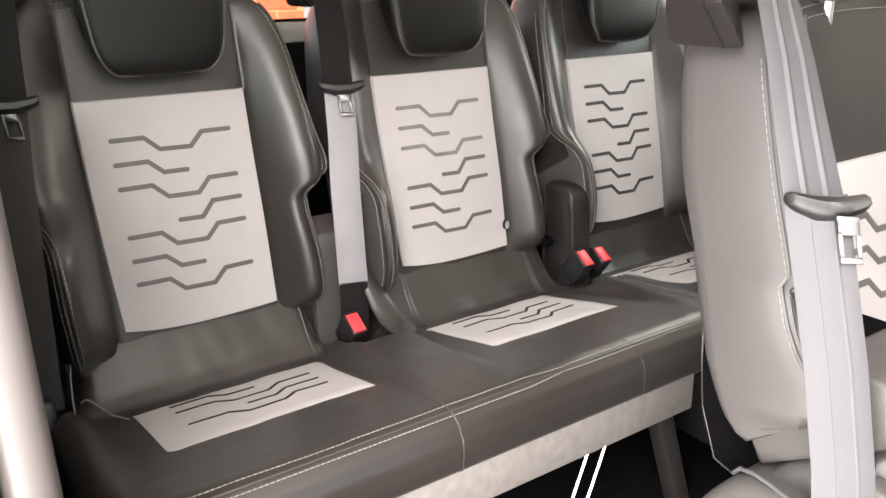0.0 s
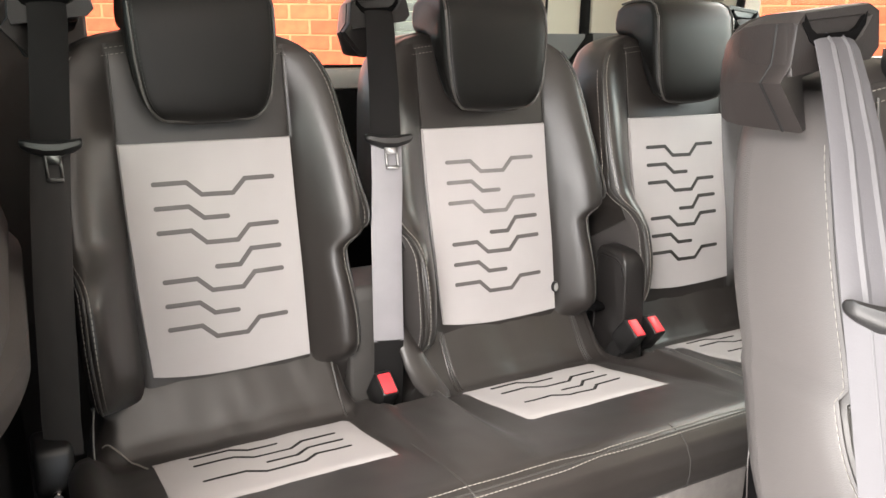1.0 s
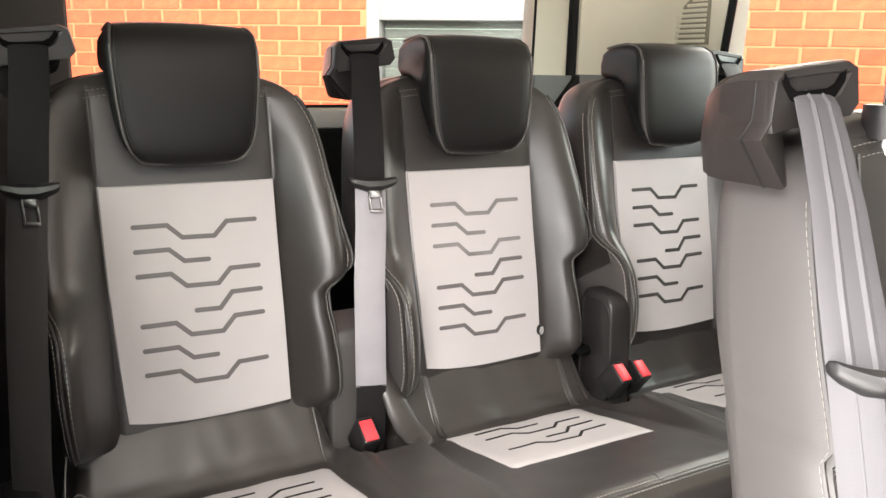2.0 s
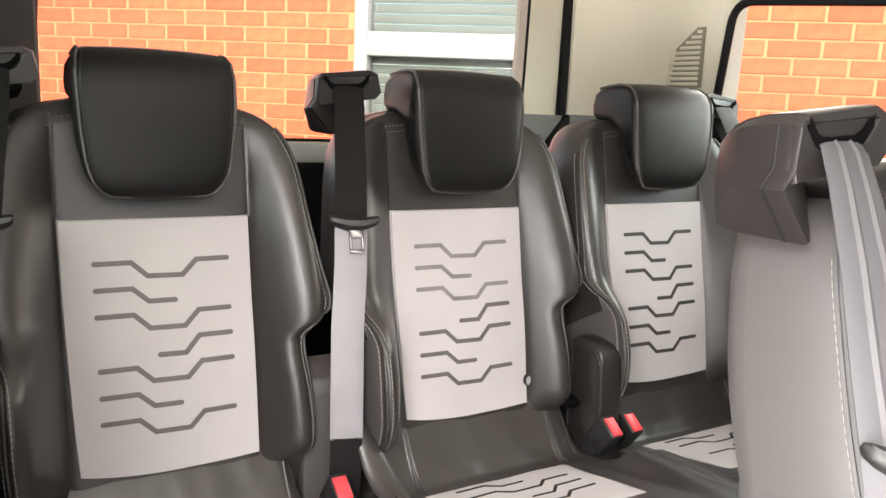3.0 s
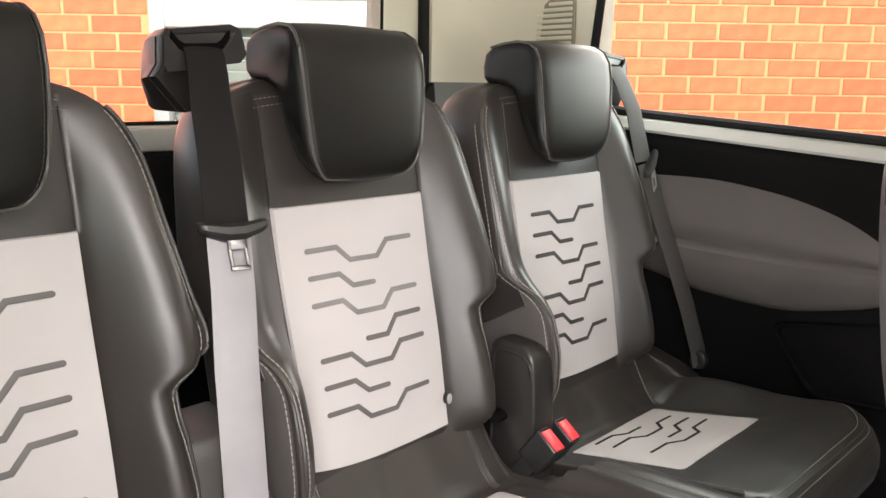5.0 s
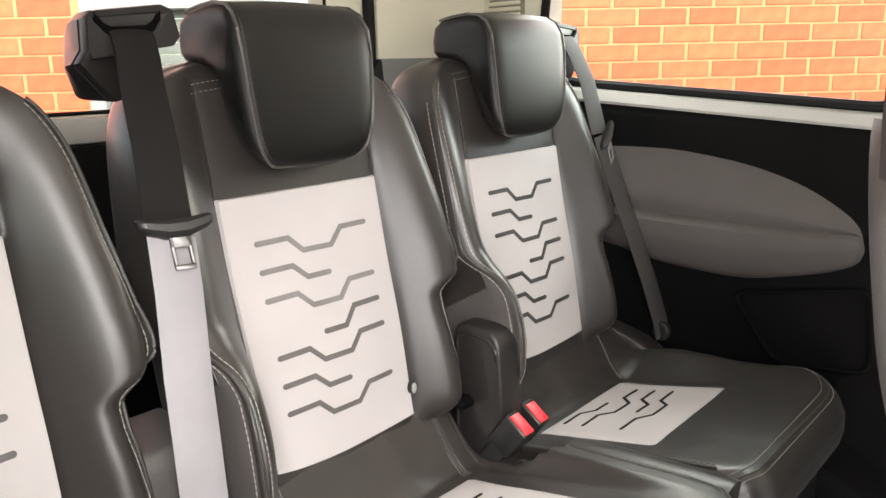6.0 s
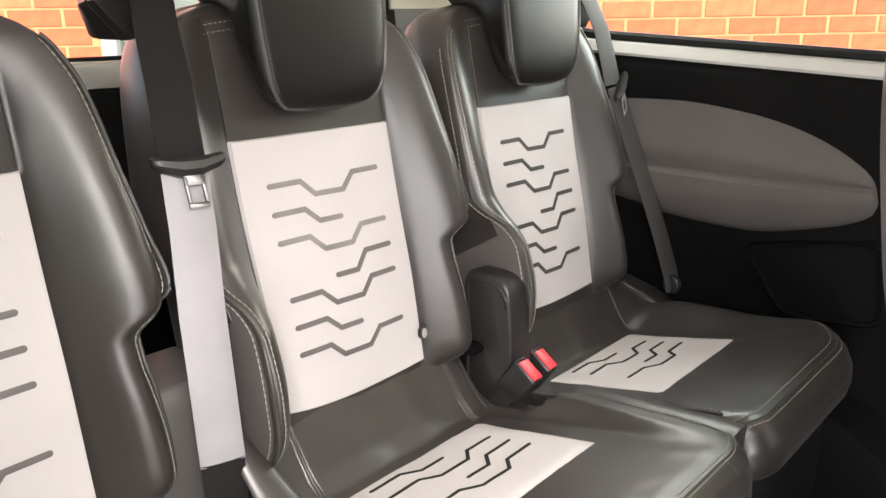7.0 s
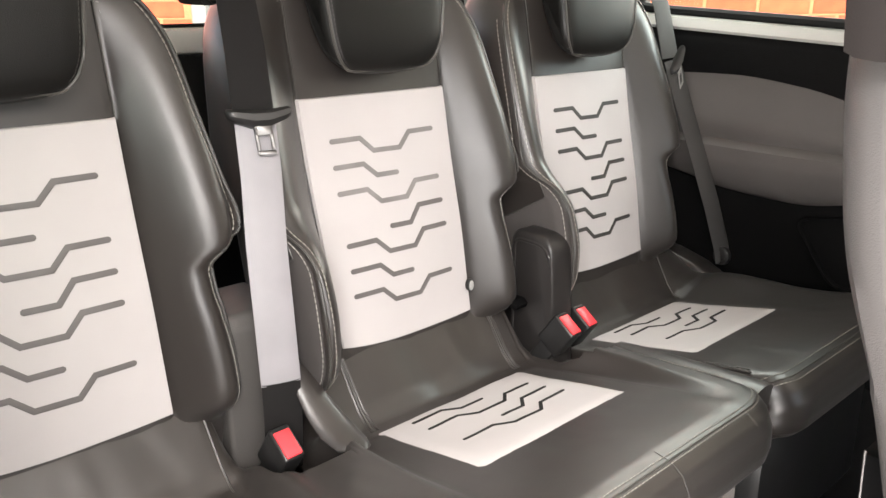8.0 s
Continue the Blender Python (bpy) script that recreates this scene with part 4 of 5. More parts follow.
def add_cushion(parent, x0, x1, panels, dy, dz, label, r0=0.05, r1=0.05, rolls=None, pockets=(), round_corner=None, left_seam=None, rise=0.0, roll_seams=None):
    """A cushion from x0 to x1 with a suede insert and a rolled back edge in front of each backrest."""

    def weight(x):
        k = 0.0
        for a, b, *fade in rolls or panels:
            t = min((x - a) / 0.035, (b - x) / (fade[0] if fade else 0.035))
            k = max(k, min(1.0, max(0.0, t + 1)))
        return k * k * (3 - 2 * k)

    def skin(x, i, f=0.0, lift=0.0):
        y, zo, zf = PROFILE[i]
        if f:
            y2, zo2, zf2 = PROFILE[i + 1]
            y, zo, zf = y + (y2 - y) * f, zo + (zo2 - zo) * f, zf + (zf2 - zf) * f
        k = weight(x)
        z = zf + (zo - zf) * k
        wave = noise.noise(Vector((x * 17, y * 15, 0.4 + dy))) + 0.5 * noise.noise(Vector((x * 41, y * 30, 2.0)))
        if y > -0.15:
            z += 0.0042 * wave * k * min(1.0, (y + 0.15) / 0.03)
        elif y > -0.48:
            z += 0.0013 * wave
        if rise:
            t, q = (x1 - x) / 0.12, (y + 0.185) / 0.12
            if 0 <= t < 1:
                z += rise * math.exp(-q * q) * (1 - t * t)
        for px, wide, py, slant, floor_z in pockets:
            across, ahead = abs(x - px) - wide + 0.03, py + 0.03 + slant * (x - px) - y
            d = math.hypot(max(0.0, across), max(0.0, ahead)) + min(0.0, max(across, ahead)) - 0.03
            if d < 0.006 and y > -0.32:
                u = min(1.0, (0.006 - d) / 0.010)
                z -= (z - floor_z) * u * u * (3 - 2 * u)
            elif d < 0.022 and y > -0.32:
                z += 0.0028 * (1 - abs(d - 0.014) / 0.008)
        drop = back = 0.0
        for end, r, s in ((x0, r0, 1), (x1, r1, -1)):
            t = s * (x - end)
            if t < 0.028:
                drop = 0.028 - math.sqrt(max(0.0, 0.028**2 - (0.028 - t) ** 2))
            if t < r:
                back = max(back, r - math.sqrt(max(0.0, r * r - (r - t) ** 2)))
        front_k = min(1.0, max(0.0, (-0.30 - y) / 0.2))
        if z > 0.54:
            z = max(0.54, z - drop)
        return Vector((x, dy + y + back * front_k, z + dz + lift))

    bm = bmesh.new()
    xs = sorted({x0 + k for k in (0, 0.0015, 0.005, 0.010, 0.018, 0.028, 0.04, 0.055, 0.075)} | {x1 - k for k in (0, 0.0015, 0.005, 0.010, 0.018, 0.028, 0.04, 0.055, 0.075)} | {x0 + 0.08 + (x1 - x0 - 0.16) * i / round((x1 - x0) / 0.012) for i in range(round((x1 - x0) / 0.012) + 1)} | {p[0] + 0.003 * k for p in pockets for k in range(-22, 23) if x0 < p[0] + 0.003 * k < x1})
    rings = []
    for x in xs:
        line = []
        for i in range(len(PROFILE) - 1):
            line += [skin(x, i, f) for f in (0.0, 0.25, 0.5, 0.75)]
        line.append(skin(x, len(PROFILE) - 1))
        line += [Vector((x, dy - 0.47, 0.522 + dz)), Vector((x, dy - 0.06, 0.50 + dz))]
        rings.append(line)
    loft(bm, rings)
    cushion = part("cushion", bm, LEATHER, parent, label, angle=60)

    def flat(x, y, lift):
        i = max(k for k in range(len(PROFILE) - 1) if PROFILE[k][0] >= y)
        f = (y - PROFILE[i][0]) / (PROFILE[i + 1][0] - PROFILE[i][0])
        return skin(x, i, f, lift)

    for a, b in panels:
        bm = bmesh.new()
        rows = []
        for j in range(17):
            y = -0.138 - 0.199 * j / 16
            rows.append([bm.verts.new(flat(a + (b - a) * i / 20, y, 0.0018 if 0 < i < 20 and 0 < j < 16 else -0.002)) for i in range(21)])
        for p, q in zip(rows, rows[1:]):
            for i in range(20):
                bm.faces.new((p[i], p[i + 1], q[i + 1], q[i]))
        part("seat_insert", bm, SUEDE, cushion, "light grey suede insert")
        w = b - a
        for y0, shape in ((-0.157, LEFT_HALF), (-0.190, FULL), (-0.223, RIGHT_HALF), (-0.256, FULL)):
            bm = bmesh.new()
            ribbon(bm, [((a + b) / 2 + x * w / 0.262, y0 - d) for x, d in shape], 0.0052, lambda p, q, e: flat(p, q, 0.0018 + e))
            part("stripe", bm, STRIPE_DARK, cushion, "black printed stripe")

    # double stitched seam along the front edge
    bm, bp = bmesh.new(), bmesh.new()
    for s in (-1, 1):
        line = []
        for x in xs[1:-1]:
            apart = 0.45
            if x0 < -0.5:
                apart = 0.30 + 0.15 * min(1.0, max(0.0, (-0.12 - x) / 0.06)) - 0.10 * min(1.0, max(0.0, (x + 0.10) / 0.25)) - 0.10 * max(0.0, 1 - abs(x + 0.12) / 0.05)
            k = 13.8 + s * apart
            line.append(skin(x, int(k), k - int(k), 0.0008))
        stitches(bm, line, stitch=0.0055, gap=0.0011, r=0.0007)
    tube(bp, [skin(x, 13, 0.85, 0.0002) for x in xs[2:-2]], 0.0014, 5)
    tagged(part("stitching", bm, THREAD, cushion, "pale double stitching along the front"), kind="stuff")
    part("piping", bp, PIPING, cushion, "dark seam between the stitch lines")
    if round_corner is not None:
        bm, bp = bmesh.new(), bmesh.new()
        for e in (0.010, 0.021):
            stitches(bm, [skin(x1 - e, i, f, 0.0008) for i in range(round_corner, 13) for f in (0.0, 0.5)], r=0.0007)
        tube(bp, [skin(x1 - 0.0155, i, f, 0.0002) for i in range(round_corner, 13) for f in (0.0, 0.5)], 0.0014, 5)
        tagged(part("stitching", bm, THREAD, cushion, "pale double stitching along the side"), kind="stuff")
        part("piping", bp, PIPING, cushion, "dark seam along the side")
    if left_seam is not None:
        bm, bp = bmesh.new(), bmesh.new()
        for e in (0.010, 0.022):
            stitches(bm, [skin(x0 + e, i, f, 0.0008) for i in range(left_seam, 13) for f in (0.0, 0.5)], stitch=0.0062, gap=0.0013, r=0.00078)
        tube(bp, [skin(x0 + 0.016, i, f, 0.0002) for i in range(left_seam, 13) for f in (0.0, 0.5)], 0.0022, 6)
        tagged(part("stitching", bm, THREAD_DARK, cushion, "grey double stitching along the inner side"), kind="stuff")
        part("piping", bp, LEATHER, cushion, "raised seam along the inner side")
    if roll_seams is None:
        roll_seams = [(x, 0.0, True) for a, b in panels for x in ((b - 0.004,) if a < -0.5 else (a + 0.004, b - 0.004))]
    for x, lean, raised in roll_seams:
        def seam_line(e, up):
            return [skin(x + lean * (6 - i - f) / 5 + e * (0.5 + 0.12 * i), i, f, up) for i in range(1, 6) for f in (0.0, 0.5)]

        for e in (-0.0045, 0.0045) if raised else ():
            bp = bmesh.new()
            tube(bp, seam_line(e, 0.0002), 0.0021, 6)
            part("seam", bp, LEATHER, cushion, "raised seam beside the rolled back edge")
        bp = bmesh.new()
        tube(bp, seam_line(0.0, 0.0004), 0.0016, 5)
        part("seam", bp, PIPING, cushion, "dark groove of the seam")
    return cushion, skin


S1, S2, S3 = -0.478, -0.007, 0.437
bench = thing("double_seat", (-0.25, -0.25, FLOOR_Z), "double rear van seat in dark leather with light grey striped inserts", "seat", "rear seats")
cushion, skin = add_cushion(bench, -0.715, 0.256, [(-0.617, -0.320), (-0.128, 0.152)], 0, 0, "shared dark leather cushion with stitched front edge", 0.03, 0.07,
                            rolls=[(-0.655, -0.322), (-0.168, 0.180)], pockets=[(-0.248, 0.042, -0.203, 0.0, 0.515), (0.236, 0.040, -0.232, -0.5, 0.550)], round_corner=10, roll_seams=[(-0.324, 0.0, False), (-0.124, 0.0, True), (0.148, 0.0, True)])
for x, lo, hi in ((-0.302, 10, 20), (0.018, 13, 20), (-0.690, 13, 20)):
    bm = bmesh.new()
    tube(bm, [skin(x - 0.003 * (hi - i) / (hi - lo), i, f, 0.0003) for i in range(lo, hi - 1) for f in (0.0, 0.5)], 0.0006 if x > 0 else 0.0013, 5)
    part("seam", bm, THREAD_DARK if x > 0 else PIPING, cushion, "cross seam over the front edge")
bm = bmesh.new()
wing = [(-0.668 + 0.051 * k / 12, -0.100 - 0.050 * (k / 12) ** 1.5) for k in range(13)]


def on_cushion(x, y, up):
    i = max(k for k in range(len(PROFILE) - 1) if PROFILE[k][0] >= y)
    return skin(x, i, (y - PROFILE[i][0]) / (PROFILE[i + 1][0] - PROFILE[i][0]), up)


tube(bm, [on_cushion(x, y, 0.0008) for x, y in wing], 0.0012, 6)
part("welt", bm, THREAD, cushion, "pale curved welt at the outer corner")
bm = bmesh.new()
tube(bm, [(-0.672, -0.098, 0.632), (-0.676, -0.106, 0.612), (-0.679, -0.116, 0.585), (-0.680, -0.124, 0.556)], 0.0012, 6)
part("welt", bm, THREAD, cushion, "pale welt down the outer edge")
bm = bmesh.new()
fold = [(-0.224, -0.100, 0.690, 0.003, 0.003), (-0.220, -0.112, 0.668, 0.010, 0.007), (-0.214, -0.128, 0.642, 0.017, 0.009), (-0.208, -0.148, 0.618, 0.022, 0.010), (-0.203, -0.170, 0.600, 0.024, 0.010), (-0.199, -0.192, 0.592, 0.022, 0.008), (-0.197, -0.208, 0.591, 0.014, 0.005), (-0.197, -0.215, 0.591, 0.003, 0.002)]
loft(bm, [[Vector((x + a * math.cos(k * math.pi / 6), y, z + b * math.sin(k * math.pi / 6))) for k in range(12)] for x, y, z, a, b in fold])
part("cushion_fold", bm, LEATHER, cushion, "folded leather edge beside the buckle")
bm = bmesh.new()
hull(bm, [(x, y, z) for x in (-0.752, -0.704) for y, z in ((-0.165, 0.560), (-0.150, 0.608), (-0.110, 0.622), (-0.085, 0.600), (-0.085, 0.540), (-0.150, 0.535))], 0.008, 3)
anchor = part("belt_anchor", bm, BLACK, bench, "black plastic belt anchor cover")
bm = bmesh.new()
loft(bm, [[Vector((-0.728 + 0.009 * k * math.cos(a * math.pi / 6), -0.158 - d, 0.552 + 0.009 * k * math.sin(a * math.pi / 6))) for a in range(12)] for d, k in ((0.0, 1.0), (0.010, 1.0), (0.014, 0.7))])
part("bolt", bm, CHROME, anchor, "bright steel anchor bolt")
# this lap belt takes the half-shaded tone of the webbing
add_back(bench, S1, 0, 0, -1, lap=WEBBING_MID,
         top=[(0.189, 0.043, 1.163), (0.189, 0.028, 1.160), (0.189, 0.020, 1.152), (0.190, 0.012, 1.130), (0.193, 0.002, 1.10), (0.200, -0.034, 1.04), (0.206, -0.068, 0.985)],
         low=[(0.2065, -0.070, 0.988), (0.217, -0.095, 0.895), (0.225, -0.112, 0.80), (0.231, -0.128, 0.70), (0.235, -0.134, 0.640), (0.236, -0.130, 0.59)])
# upper three rows take the paler print in place of glare
add_back(bench, S2, 0, 0, -1, prints=[STRIPE_SHEEN] * 3 + [STRIPE] * 4)
bm = bmesh.new()
loft(bm, [[Vector((0.1085 + 0.0062 * k * math.cos(a * math.pi / 8), y, 0.682 + 0.0098 * k * math.sin(a * math.pi / 8))) for a in range(16)] for y, k in ((-0.066, 1.0), (-0.0715, 1.0), (-0.0725, 0.9))])
tag = part("tag", bm, BLACK, bench, "small black sewn tag")
bm = bmesh.new()
loft(bm, [[Vector((0.1085 + 0.0044 * k * math.cos(a * math.pi / 8), y, 0.682 + 0.0078 * k * math.sin(a * math.pi / 8))) for a in range(16)] for y, k in ((-0.071, 1.0), (-0.0735, 1.0), (-0.0745, 0.85))])
part("tag_face", bm, UPVC, tag, "white face of the tag")
add_buckle(bench, -0.276, -0.178, 0.620, tilt=35, lean=0, turn=2)
bm = bmesh.new()
box(bm, -0.70, 0.140, -0.500, -0.485, 0.476, 0.540, 0.004)
part("base_board", bm, FELT, bench, "grey felt-covered board under the cushion")
bm = bmesh.new()
box(bm, -0.69, 0.185, -0.46, -0.02, 0.490, 0.515, 0.005)
part("seat_pan", bm, BLACK, bench, "black steel seat pan")
for x in (-0.60, 0.150):
    bm = bmesh.new()
    hull(bm, [(x + dx + lean, y, z) for dx in (-0.018, 0.018) for y in (-0.42, -0.385) for z, lean in ((FLOOR_Z, 0.10), (0.50, 0.0))], 0.005, 2)
    part("leg", bm, PLASTIC_MID, bench, "dark grey steel leg")
for x in (0.045, 0.085):
    bm = bmesh.new()
    tube(bm, [(x + 0.012, -0.40, 0.49), (x - 0.065, -0.40, 0.30), (x - 0.10, -0.40, 0.22)], 0.004, 8)
    part("strut", bm, CHROME, bench, "thin chrome folding strut")
# soft leather flap that bridges the gap to the single seat
bm = bmesh.new()
flap = [skin(0.222, i, f) for i in range(7, 14) for f in (0.0, 0.5)]
loft(bm, [[Vector((x, p.y, p.z - d)) for x, d in ((0.236, 0.040), (0.236, 0.012), (0.250, 0.0065), (0.263, 0.0050), (0.276, 0.0065), (0.290, 0.013), (0.290, 0.040))] for p in flap])
part("gap_flap", bm, LEATHER, bench, "soft leather flap beside the single seat")
# hinge cover at the aisle end of the double seat, and a clip under its backrest
bm = bmesh.new()
ring = rounded([(-0.160, 0.54), (-0.066, 0.54), (-0.068, 0.754), (-0.150, 0.752)], [0.006, 0.006, 0.02, 0.034])
loft(bm, [[Vector((x, -0.113 + (a + 0.113) * k, 0.65 + (b - 0.65) * k)) for a, b in ring] for x, k in ((0.200, 0.92), (0.202, 0.97), (0.206, 1.0), (0.240, 1.0), (0.246, 0.97), (0.249, 0.90))])
cover_part = part("hinge_cover", bm, PLASTIC, bench, "charcoal plastic recliner cover", angle=50)
bm = bmesh.new()
tube(bm, [(0.2025, -0.113 + (a + 0.113) * 0.86, 0.65 + (b - 0.65) * 0.86) for a, b in ring[7:]], 0.0042, 8)
part("cover_rib", bm, PLASTIC, cover_part, "raised rib round the cover")
bm = bmesh.new()
hull(bm, [(x, y, z) for x in (0.172, 0.197) for y, z in ((-0.106, 0.634), (-0.109, 0.641), (-0.100, 0.648), (-0.060, 0.648), (-0.060, 0.632))], 0.002, 2)
part("backrest_clip", bm, DEEP_BLACK, bench, "black plastic clip under the backrest")
# padding in the gap between the two backrests
bm = bmesh.new()
hull(bm, [(x, y, z) for x in (-0.292, -0.206) for y, z in ((-0.072, 0.52), (-0.068, 0.716), (-0.058, 0.734), (0.030, 0.740), (0.030, 0.52))], 0.006, 3)
part("gap_padding", bm, FLANK_LEATHER, bench, "grey padding between the backrests")

single = thing("single_seat", (S3, -0.25, FLOOR_Z), "single rear van seat in dark leather with light grey striped inserts", "seat", "rear seats")
add_cushion(single, 0.274, 0.712, [(0.322, 0.588)], 0.006, -0.004, "dark leather cushion with rounded front corners", 0.05, 0.125, left_seam=8, rolls=[(0.292, 0.600, 0.24)], rise=0.024, roll_seams=[(0.590, 0.030, False)])
add_back(single, S3, 0, 0, 1,
         top=[(0.189, 0.043, 1.163), (0.190, 0.028, 1.160), (0.191, 0.020, 1.152), (0.200, 0.010, 1.130), (0.221, -0.004, 1.08), (0.224, -0.030, 0.985)],
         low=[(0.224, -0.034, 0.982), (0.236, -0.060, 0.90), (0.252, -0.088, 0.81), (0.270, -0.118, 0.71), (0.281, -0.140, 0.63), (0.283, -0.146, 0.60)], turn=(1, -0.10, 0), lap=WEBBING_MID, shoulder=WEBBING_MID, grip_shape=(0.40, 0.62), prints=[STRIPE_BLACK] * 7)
bm = bmesh.new()
loft(bm, [[Vector((0.716 - d, -0.146 + 0.017 * k * math.cos(a * math.pi / 8), 0.612 + 0.019 * k * math.sin(a * math.pi / 8))) for a in range(16)] for d, k in ((-0.004, 0.95), (0.002, 1.0), (0.007, 0.95), (0.009, 0.8), (0.009, 0.55), (0.006, 0.5))])
part("belt_anchor", bm, PLASTIC, single, "round plastic belt anchor")
bm = bmesh.new()
hull(bm, [(x, y, z) for x in (0.690, 0.748) for y, z in ((-0.150, 0.53), (-0.140, 0.570), (-0.100, 0.588), (-0.040, 0.604), (0.0, 0.608), (0.0, 0.53))], 0.010, 3)
part("outer_cover", bm, LEATHER, single, "dark leather cover beside the side panel")
add_buckle(single, 0.203, -0.186, 0.628, tilt=36, lean=2, turn=2)
add_buckle(single, 0.266, -0.168, 0.618, tilt=36, lean=2, turn=2)
bm = bmesh.new()
box(bm, 0.30, 0.66, -0.46, -0.05, 0.30, 0.515, 0.02)
part("seat_base", bm, BLACK, single, "black moulded seat base")

near = thing("middle_row_seat", (0.028, -1.0, FLOOR_Z), "middle row van seat in grey leather with raised headrest", "seat")
OFF = (0.036, -0.778, -0.032)
add_cushion(near, OFF[0] - 0.235, OFF[0] + 0.235, [(OFF[0] - 0.14, OFF[0] + 0.14)], OFF[1], OFF[2], "grey leather cushion of the middle row", 0.06, 0.06)
add_back(near, OFF[0], OFF[1], OFF[2], -1, lift=0.19, lap=WEBBING_LIGHT, shoulder=WEBBING_SOFT,
         top=[(0.189, 0.043, 1.163), (0.189, 0.028, 1.160), (0.190, 0.020, 1.152), (0.195, 0.006, 1.128), (0.204, -0.018, 1.08), (0.218, -0.046, 1.02), (0.229, -0.069, 0.972)],
         low=[(0.230, -0.0705, 0.975), (0.234, -0.088, 0.92), (0.240, -0.112, 0.845), (0.246, -0.134, 0.76), (0.252, -0.146, 0.70), (0.256, -0.150, 0.60)],
         turn=[(0.68, -0.73, 0), (0.60, -0.80, 0)], striped=True, cover_top=1.2, grip_shape=(0.55, 0.0), plain=True)
bm = bmesh.new()
box(bm, -0.16, 0.21, -1.20, -0.82, FLOOR_Z, 0.485, 0.03)
part("seat_base", bm, BLACK, near, "black moulded seat base")
# lower outer corner of the middle row: padded flank, roll, skirt and recliner cover
bm = bmesh.new()
flank = rounded([(-1.20, 0.54), (-0.755, 0.54), (-0.768, 0.612), (-0.808, 0.664), (-0.86, 0.674), (-1.00, 0.660), (-1.20, 0.620)], [0.01, 0.01, 0.02, 0.02, 0.02, 0.05, 0.04])
loft(bm, [[Vector((x, -0.98 + (y + 0.98) * k, 0.60 + (z - 0.60) * k)) for y, z in flank] for x, k in ((-0.212, 0.88), (-0.209, 0.95), (-0.202, 0.99), (-0.190, 1.0), (-0.10, 1.0))])
flank_part = part("cushion_flank", bm, FLANK_LEATHER, near, "grey leather side of the cushion")
bm = bmesh.new()
tube(bm, [(-0.190, -0.801, 0.658), (-0.192, -0.809, 0.668), (-0.195, -0.825, 0.672), (-0.199, -0.845, 0.673), (-0.203, -0.87, 0.671), (-0.205, -0.92, 0.666), (-0.205, -0.99, 0.658)], 0.0022, 8)
part("welt", bm, WEBBING_PALE, flank_part, "pale welt along the cushion")
bm = bmesh.new()
hull(bm, [(x, y, z) for x, k in ((-0.180, 1.0), (-0.03, 1.0)) for y, z in ((-0.815, 0.60), (-0.820, 0.660), (-0.838, 0.682), (-0.880, 0.712), (-0.930, 0.706), (-1.0, 0.66), (-1.0, 0.60))], 0.014, 4)
part("cushion_roll", bm, FLANK_LEATHER, near, "grey leather roll behind the cushion")
bm = bmesh.new()
hull(bm, [(x, y, z) for x in (-0.176, -0.06) for y, z in ((-0.798, 0.70), (-0.817, 0.669), (-0.878, 0.716), (-0.94, 0.75), (-0.94, 0.80), (-0.86, 0.80), (-0.800, 0.74))], 0.006, 3)
part("skirt", bm, FLANK_LEATHER, near, "grey leather skirt under the backrest")
bm = bmesh.new()
cover = [(-0.712, 0.80), (-0.715, 0.732), (-0.721, 0.677), (-0.742, 0.624), (-0.771, 0.616), (-0.82, 0.60), (-0.86, 0.62), (-0.86, 0.80)]
hull(bm, [(x, y, z) for x in (-0.142, -0.05) for y, z in cover], 0.004, 2)
cover_part = part("recliner_cover", bm, DEEP_BLACK, near, "black plastic recliner cover")
bm = bmesh.new()
tube(bm, [(-0.1425, y - 0.003, z + 0.002) for y, z in cover[:5]], 0.0008, 6)
part("cover_edge", bm, PLASTIC_MID, cover_part, "thin grey edge of the cover")

# ---------- outside: the house ----------
WALL_AT = Vector((1.9022, 1.5706, 0))
HEAD = radians(-44)
WALL = Matrix.Translation(WALL_AT) @ Matrix.Rotation(HEAD, 4, "Z")
GROUND_Z = -0.35
bm = bmesh.new()
box(bm, -60, 60, -60, 60, GROUND_Z - 0.1, GROUND_Z)
structure("ground", bm, CONCRETE, "sunlit pale concrete drive round the van")

# local axes: x along the wall, y into the house, z up
W0, W1, WZ0, WZ1 = -1.395, -0.12, 0.84, 2.02


home = thing("house", WALL_AT, "red brick house with a white window beside the drive", "house")
home.matrix_basis = WALL
house = part("wall", bmesh.new(), MORTAR, None, "red brick wall with pale mortar joints")
bm = bmesh.new()
for a, b, c, d in ((-5.0, W0, GROUND_Z, 2.8), (W1, 5.0, GROUND_Z, 2.8), (W0, W1, GROUND_Z, WZ0), (W0, W1, WZ1, 2.8)):
    box(bm, a, b, 0.0045, 0.25, c, d)
bm.to_mesh(house.data)
bm.free()
house.parent = home

def brick_verts(w):
    b = bmesh.new()
    box(b, 0, w, 0, 0.05, 0, 0.067, 0.002, 1)
    return b


def brick_data(w):
    b = brick_verts(w)
    me = bpy.data.meshes.new("brick")
    b.to_mesh(me)
    b.free()
    me.materials.append(BRICK)
    return me


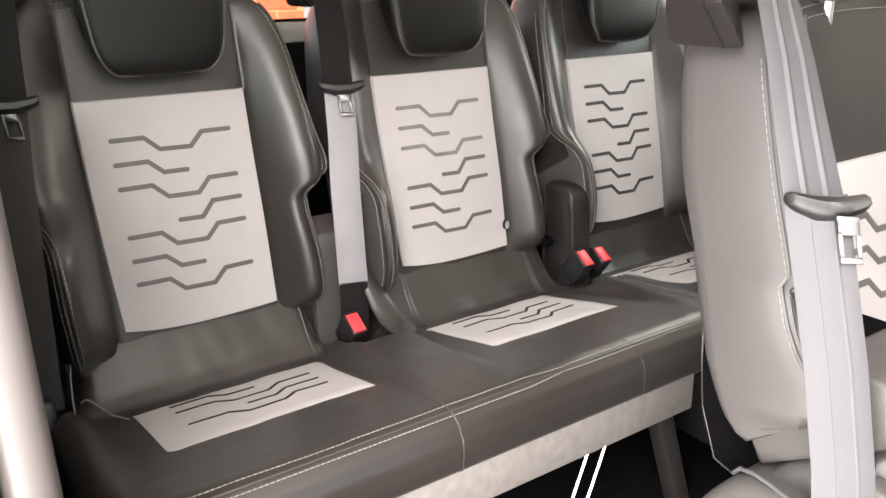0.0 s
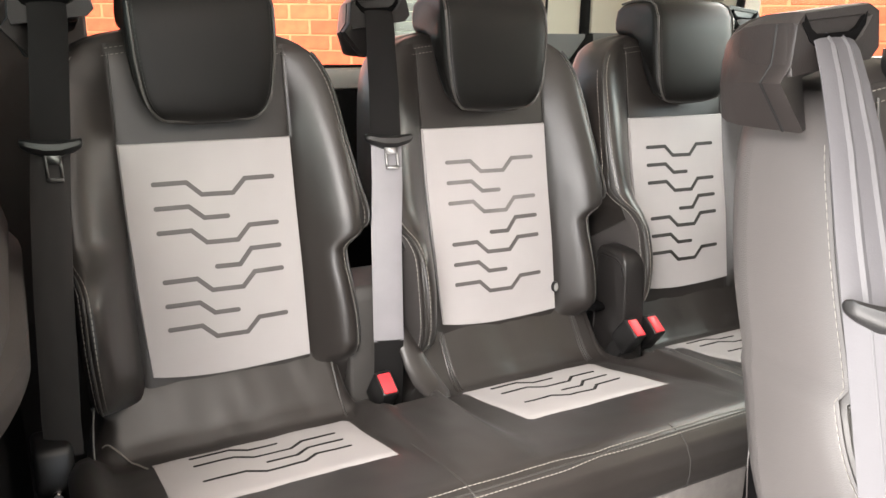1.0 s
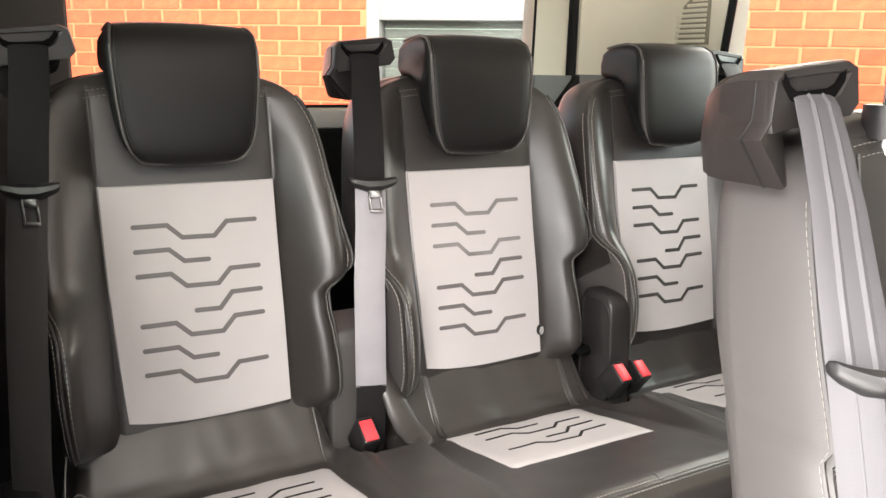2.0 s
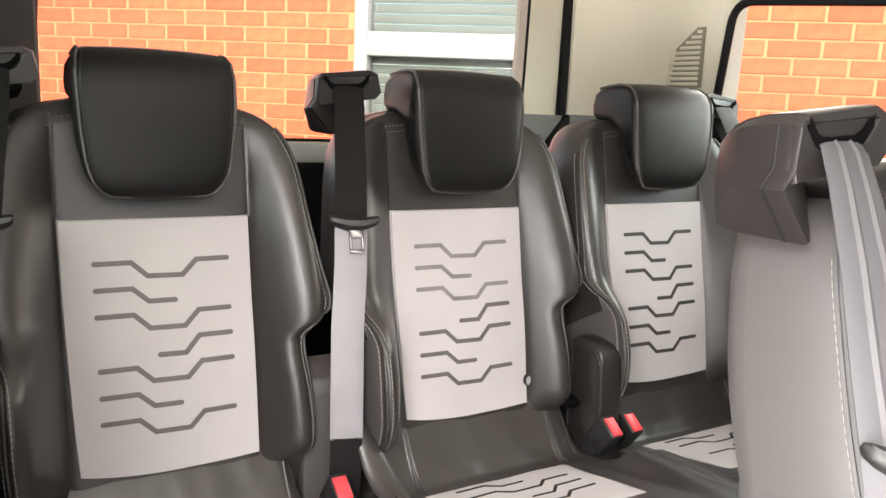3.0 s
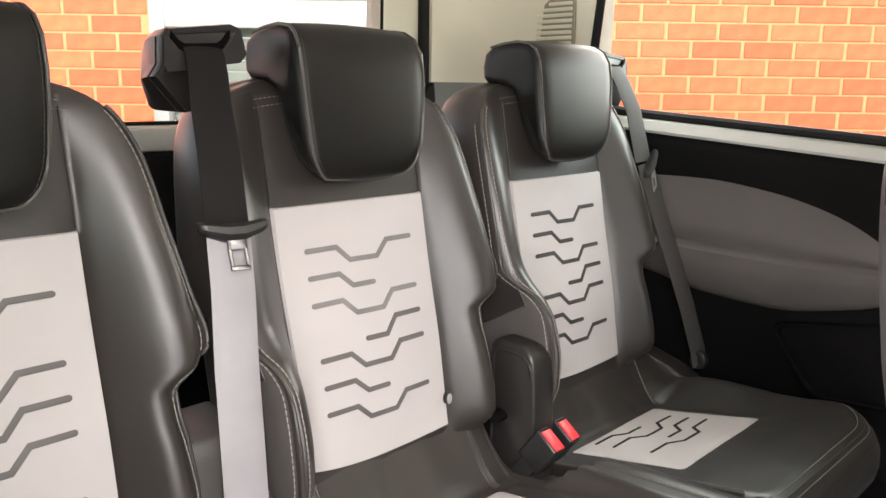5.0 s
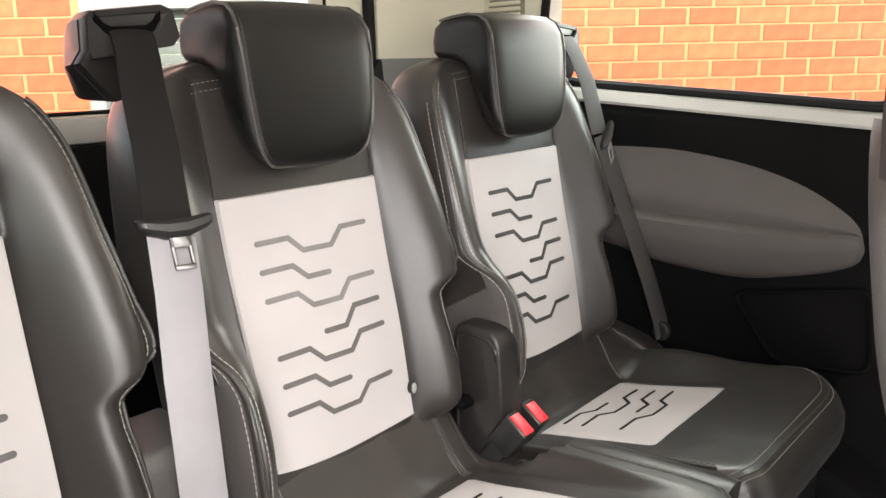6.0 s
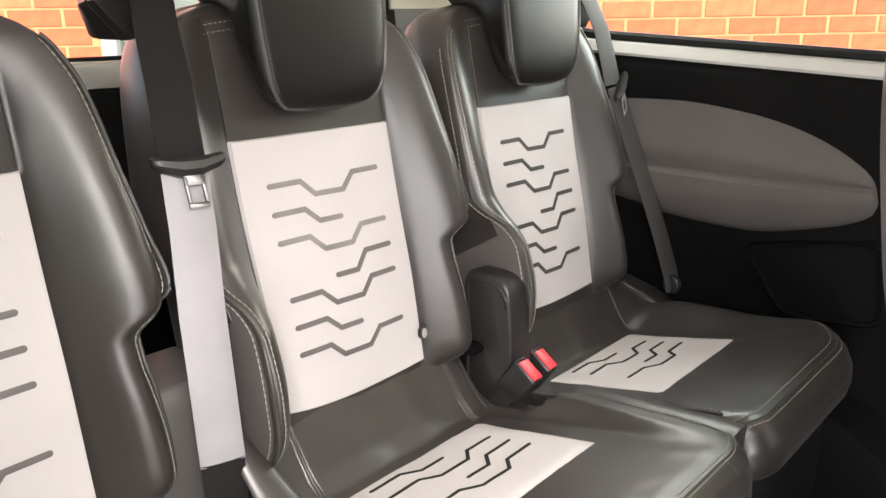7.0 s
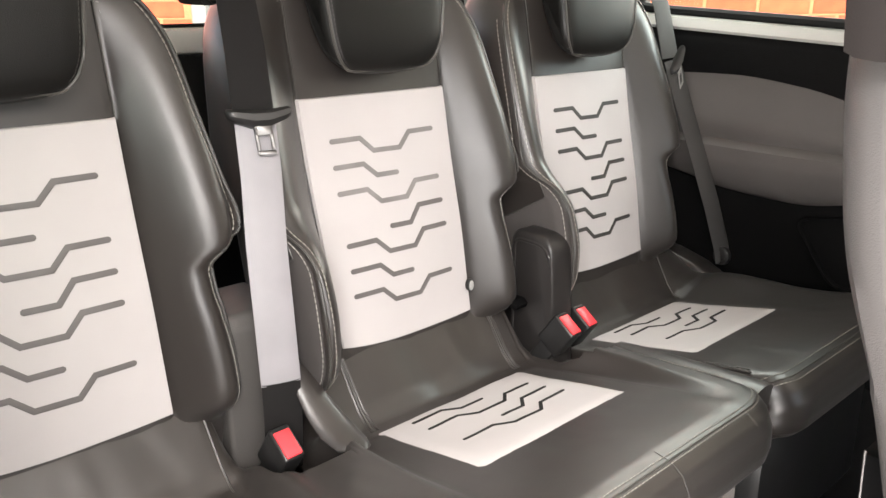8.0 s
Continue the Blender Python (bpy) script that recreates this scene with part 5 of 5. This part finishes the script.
shared = {}
rest_v, rest_f = [], []
template = brick_verts(1.0)
template.verts.ensure_lookup_table()
t_v = [v.co.copy() for v in template.verts]
t_f = [[v.index for v in f.verts] for f in template.faces]
template.free()
rng = random.Random(4)
singles = 0
for r in range(-24, 18):
    z = 1.406 + 0.075 * r
    shift = 0.49 + (0.1125 if r % 2 else 0.0)
    for k in range(-26, 22):
        a, b = shift + 0.225 * k + 0.0075, shift + 0.225 * (k + 1) - 0.0075
        if b < -5 or a > 5 or z < GROUND_Z:
            continue
        pieces = [(a, b)]
        if WZ0 - 0.02 < z + 0.03 < WZ1 + 0.02:
            pieces = [(max(a, lo), min(b, hi)) for lo, hi in ((-9, W0 - 0.006), (W1 + 0.006, 9))]
        for p, q in pieces:
            if q - p < 0.03:
                continue
            proud = rng.uniform(-0.0015, 0.0015)
            near_view = -3.2 < p < 2.35 and 0.95 < z < 1.66
            if near_view and singles < 300:
                w = round(q - p, 3)
                if w not in shared:
                    shared[w] = brick_data(w)
                ob = new("brick", shared[w])
                ob.parent = house
                ob.location = (p, proud, z)
                singles += 1
            else:
                base = len(rest_v)
                for co in t_v:
                    rest_v.append((p + co.x * (q - p) if 0.01 < co.x < 0.99 else (p + (0.002 if 0 < co.x < 0.5 else 0) if co.x < 0.5 else q), co.y + proud, z + co.z))
                rest_f += [[base + i for i in f] for f in t_f]
me = bpy.data.meshes.new("brickwork")
me.from_pydata(rest_v, [], rest_f)
me.materials.append(BRICK)
ob = new("brickwork", me)
ob.parent = house
tagged(ob, "red bricks of the rest of the wall", kind="stuff")

# its window, white frames with a blind behind the glass
win = new("window")
win.parent = home
tagged(win, "white framed window with grey blinds")


def house_part(name, mat, label, *boxes):
    bm = bmesh.new()
    for a, b, c, d, e, f in boxes:
        box(bm, a, b, c, d, e, f, 0.004, 2)
    ob = part(name, bm, mat, None, label)
    ob.parent = win
    return ob


house_part("window_frame", UPVC, "white plastic frame", (W0, W0 + 0.065, -0.004, 0.09, WZ0, WZ1), (W1 - 0.065, W1, -0.004, 0.09, WZ0, WZ1), (W0 + 0.065, W1 - 0.065, -0.002, 0.088, WZ0, WZ0 + 0.06), (W0 + 0.065, W1 - 0.065, -0.002, 0.088, WZ1 - 0.06, WZ1), (W0 + 0.065, W1 - 0.065, 0.0, 0.086, 1.355, 1.470))
house_part("window_sill", UPVC, "white window sill", (W0 - 0.04, W1 + 0.04, -0.10, 0.02, WZ0 - 0.045, WZ0 - 0.004))
for lo, hi in ((WZ0 + 0.05, 1.36), (1.465, WZ1 - 0.05)):
    house_part("pane", GLASS, "window pane", (W0 + 0.06, W1 - 0.06, 0.045, 0.051, lo, hi)).visible_shadow = False
for k in range(24):
    z = WZ0 + 0.04 + k * 0.049
    house_part("blind_slat", BLIND, "", (W0 + 0.05, W1 - 0.05, 0.105, 0.112, z, z + 0.046))
# plain upper wall and eaves of the house
bm = bmesh.new()
box(bm, -5.0, 5.0, 0.0, 0.25, 2.8, 3.0)
part("eaves_board", bm, UPVC, None, "white eaves board").parent = home
bm = bmesh.new()
loft(bm, [[Vector((x, -0.35, 2.98)), Vector((x, 3.0, 4.9)), Vector((x, 3.0, 4.8)), Vector((x, -0.35, 2.90))] for x in (-5.2, 5.2)])
part("roof", bm, ROOF_TILE, None, "tiled pitched roof", smooth=False).parent = home
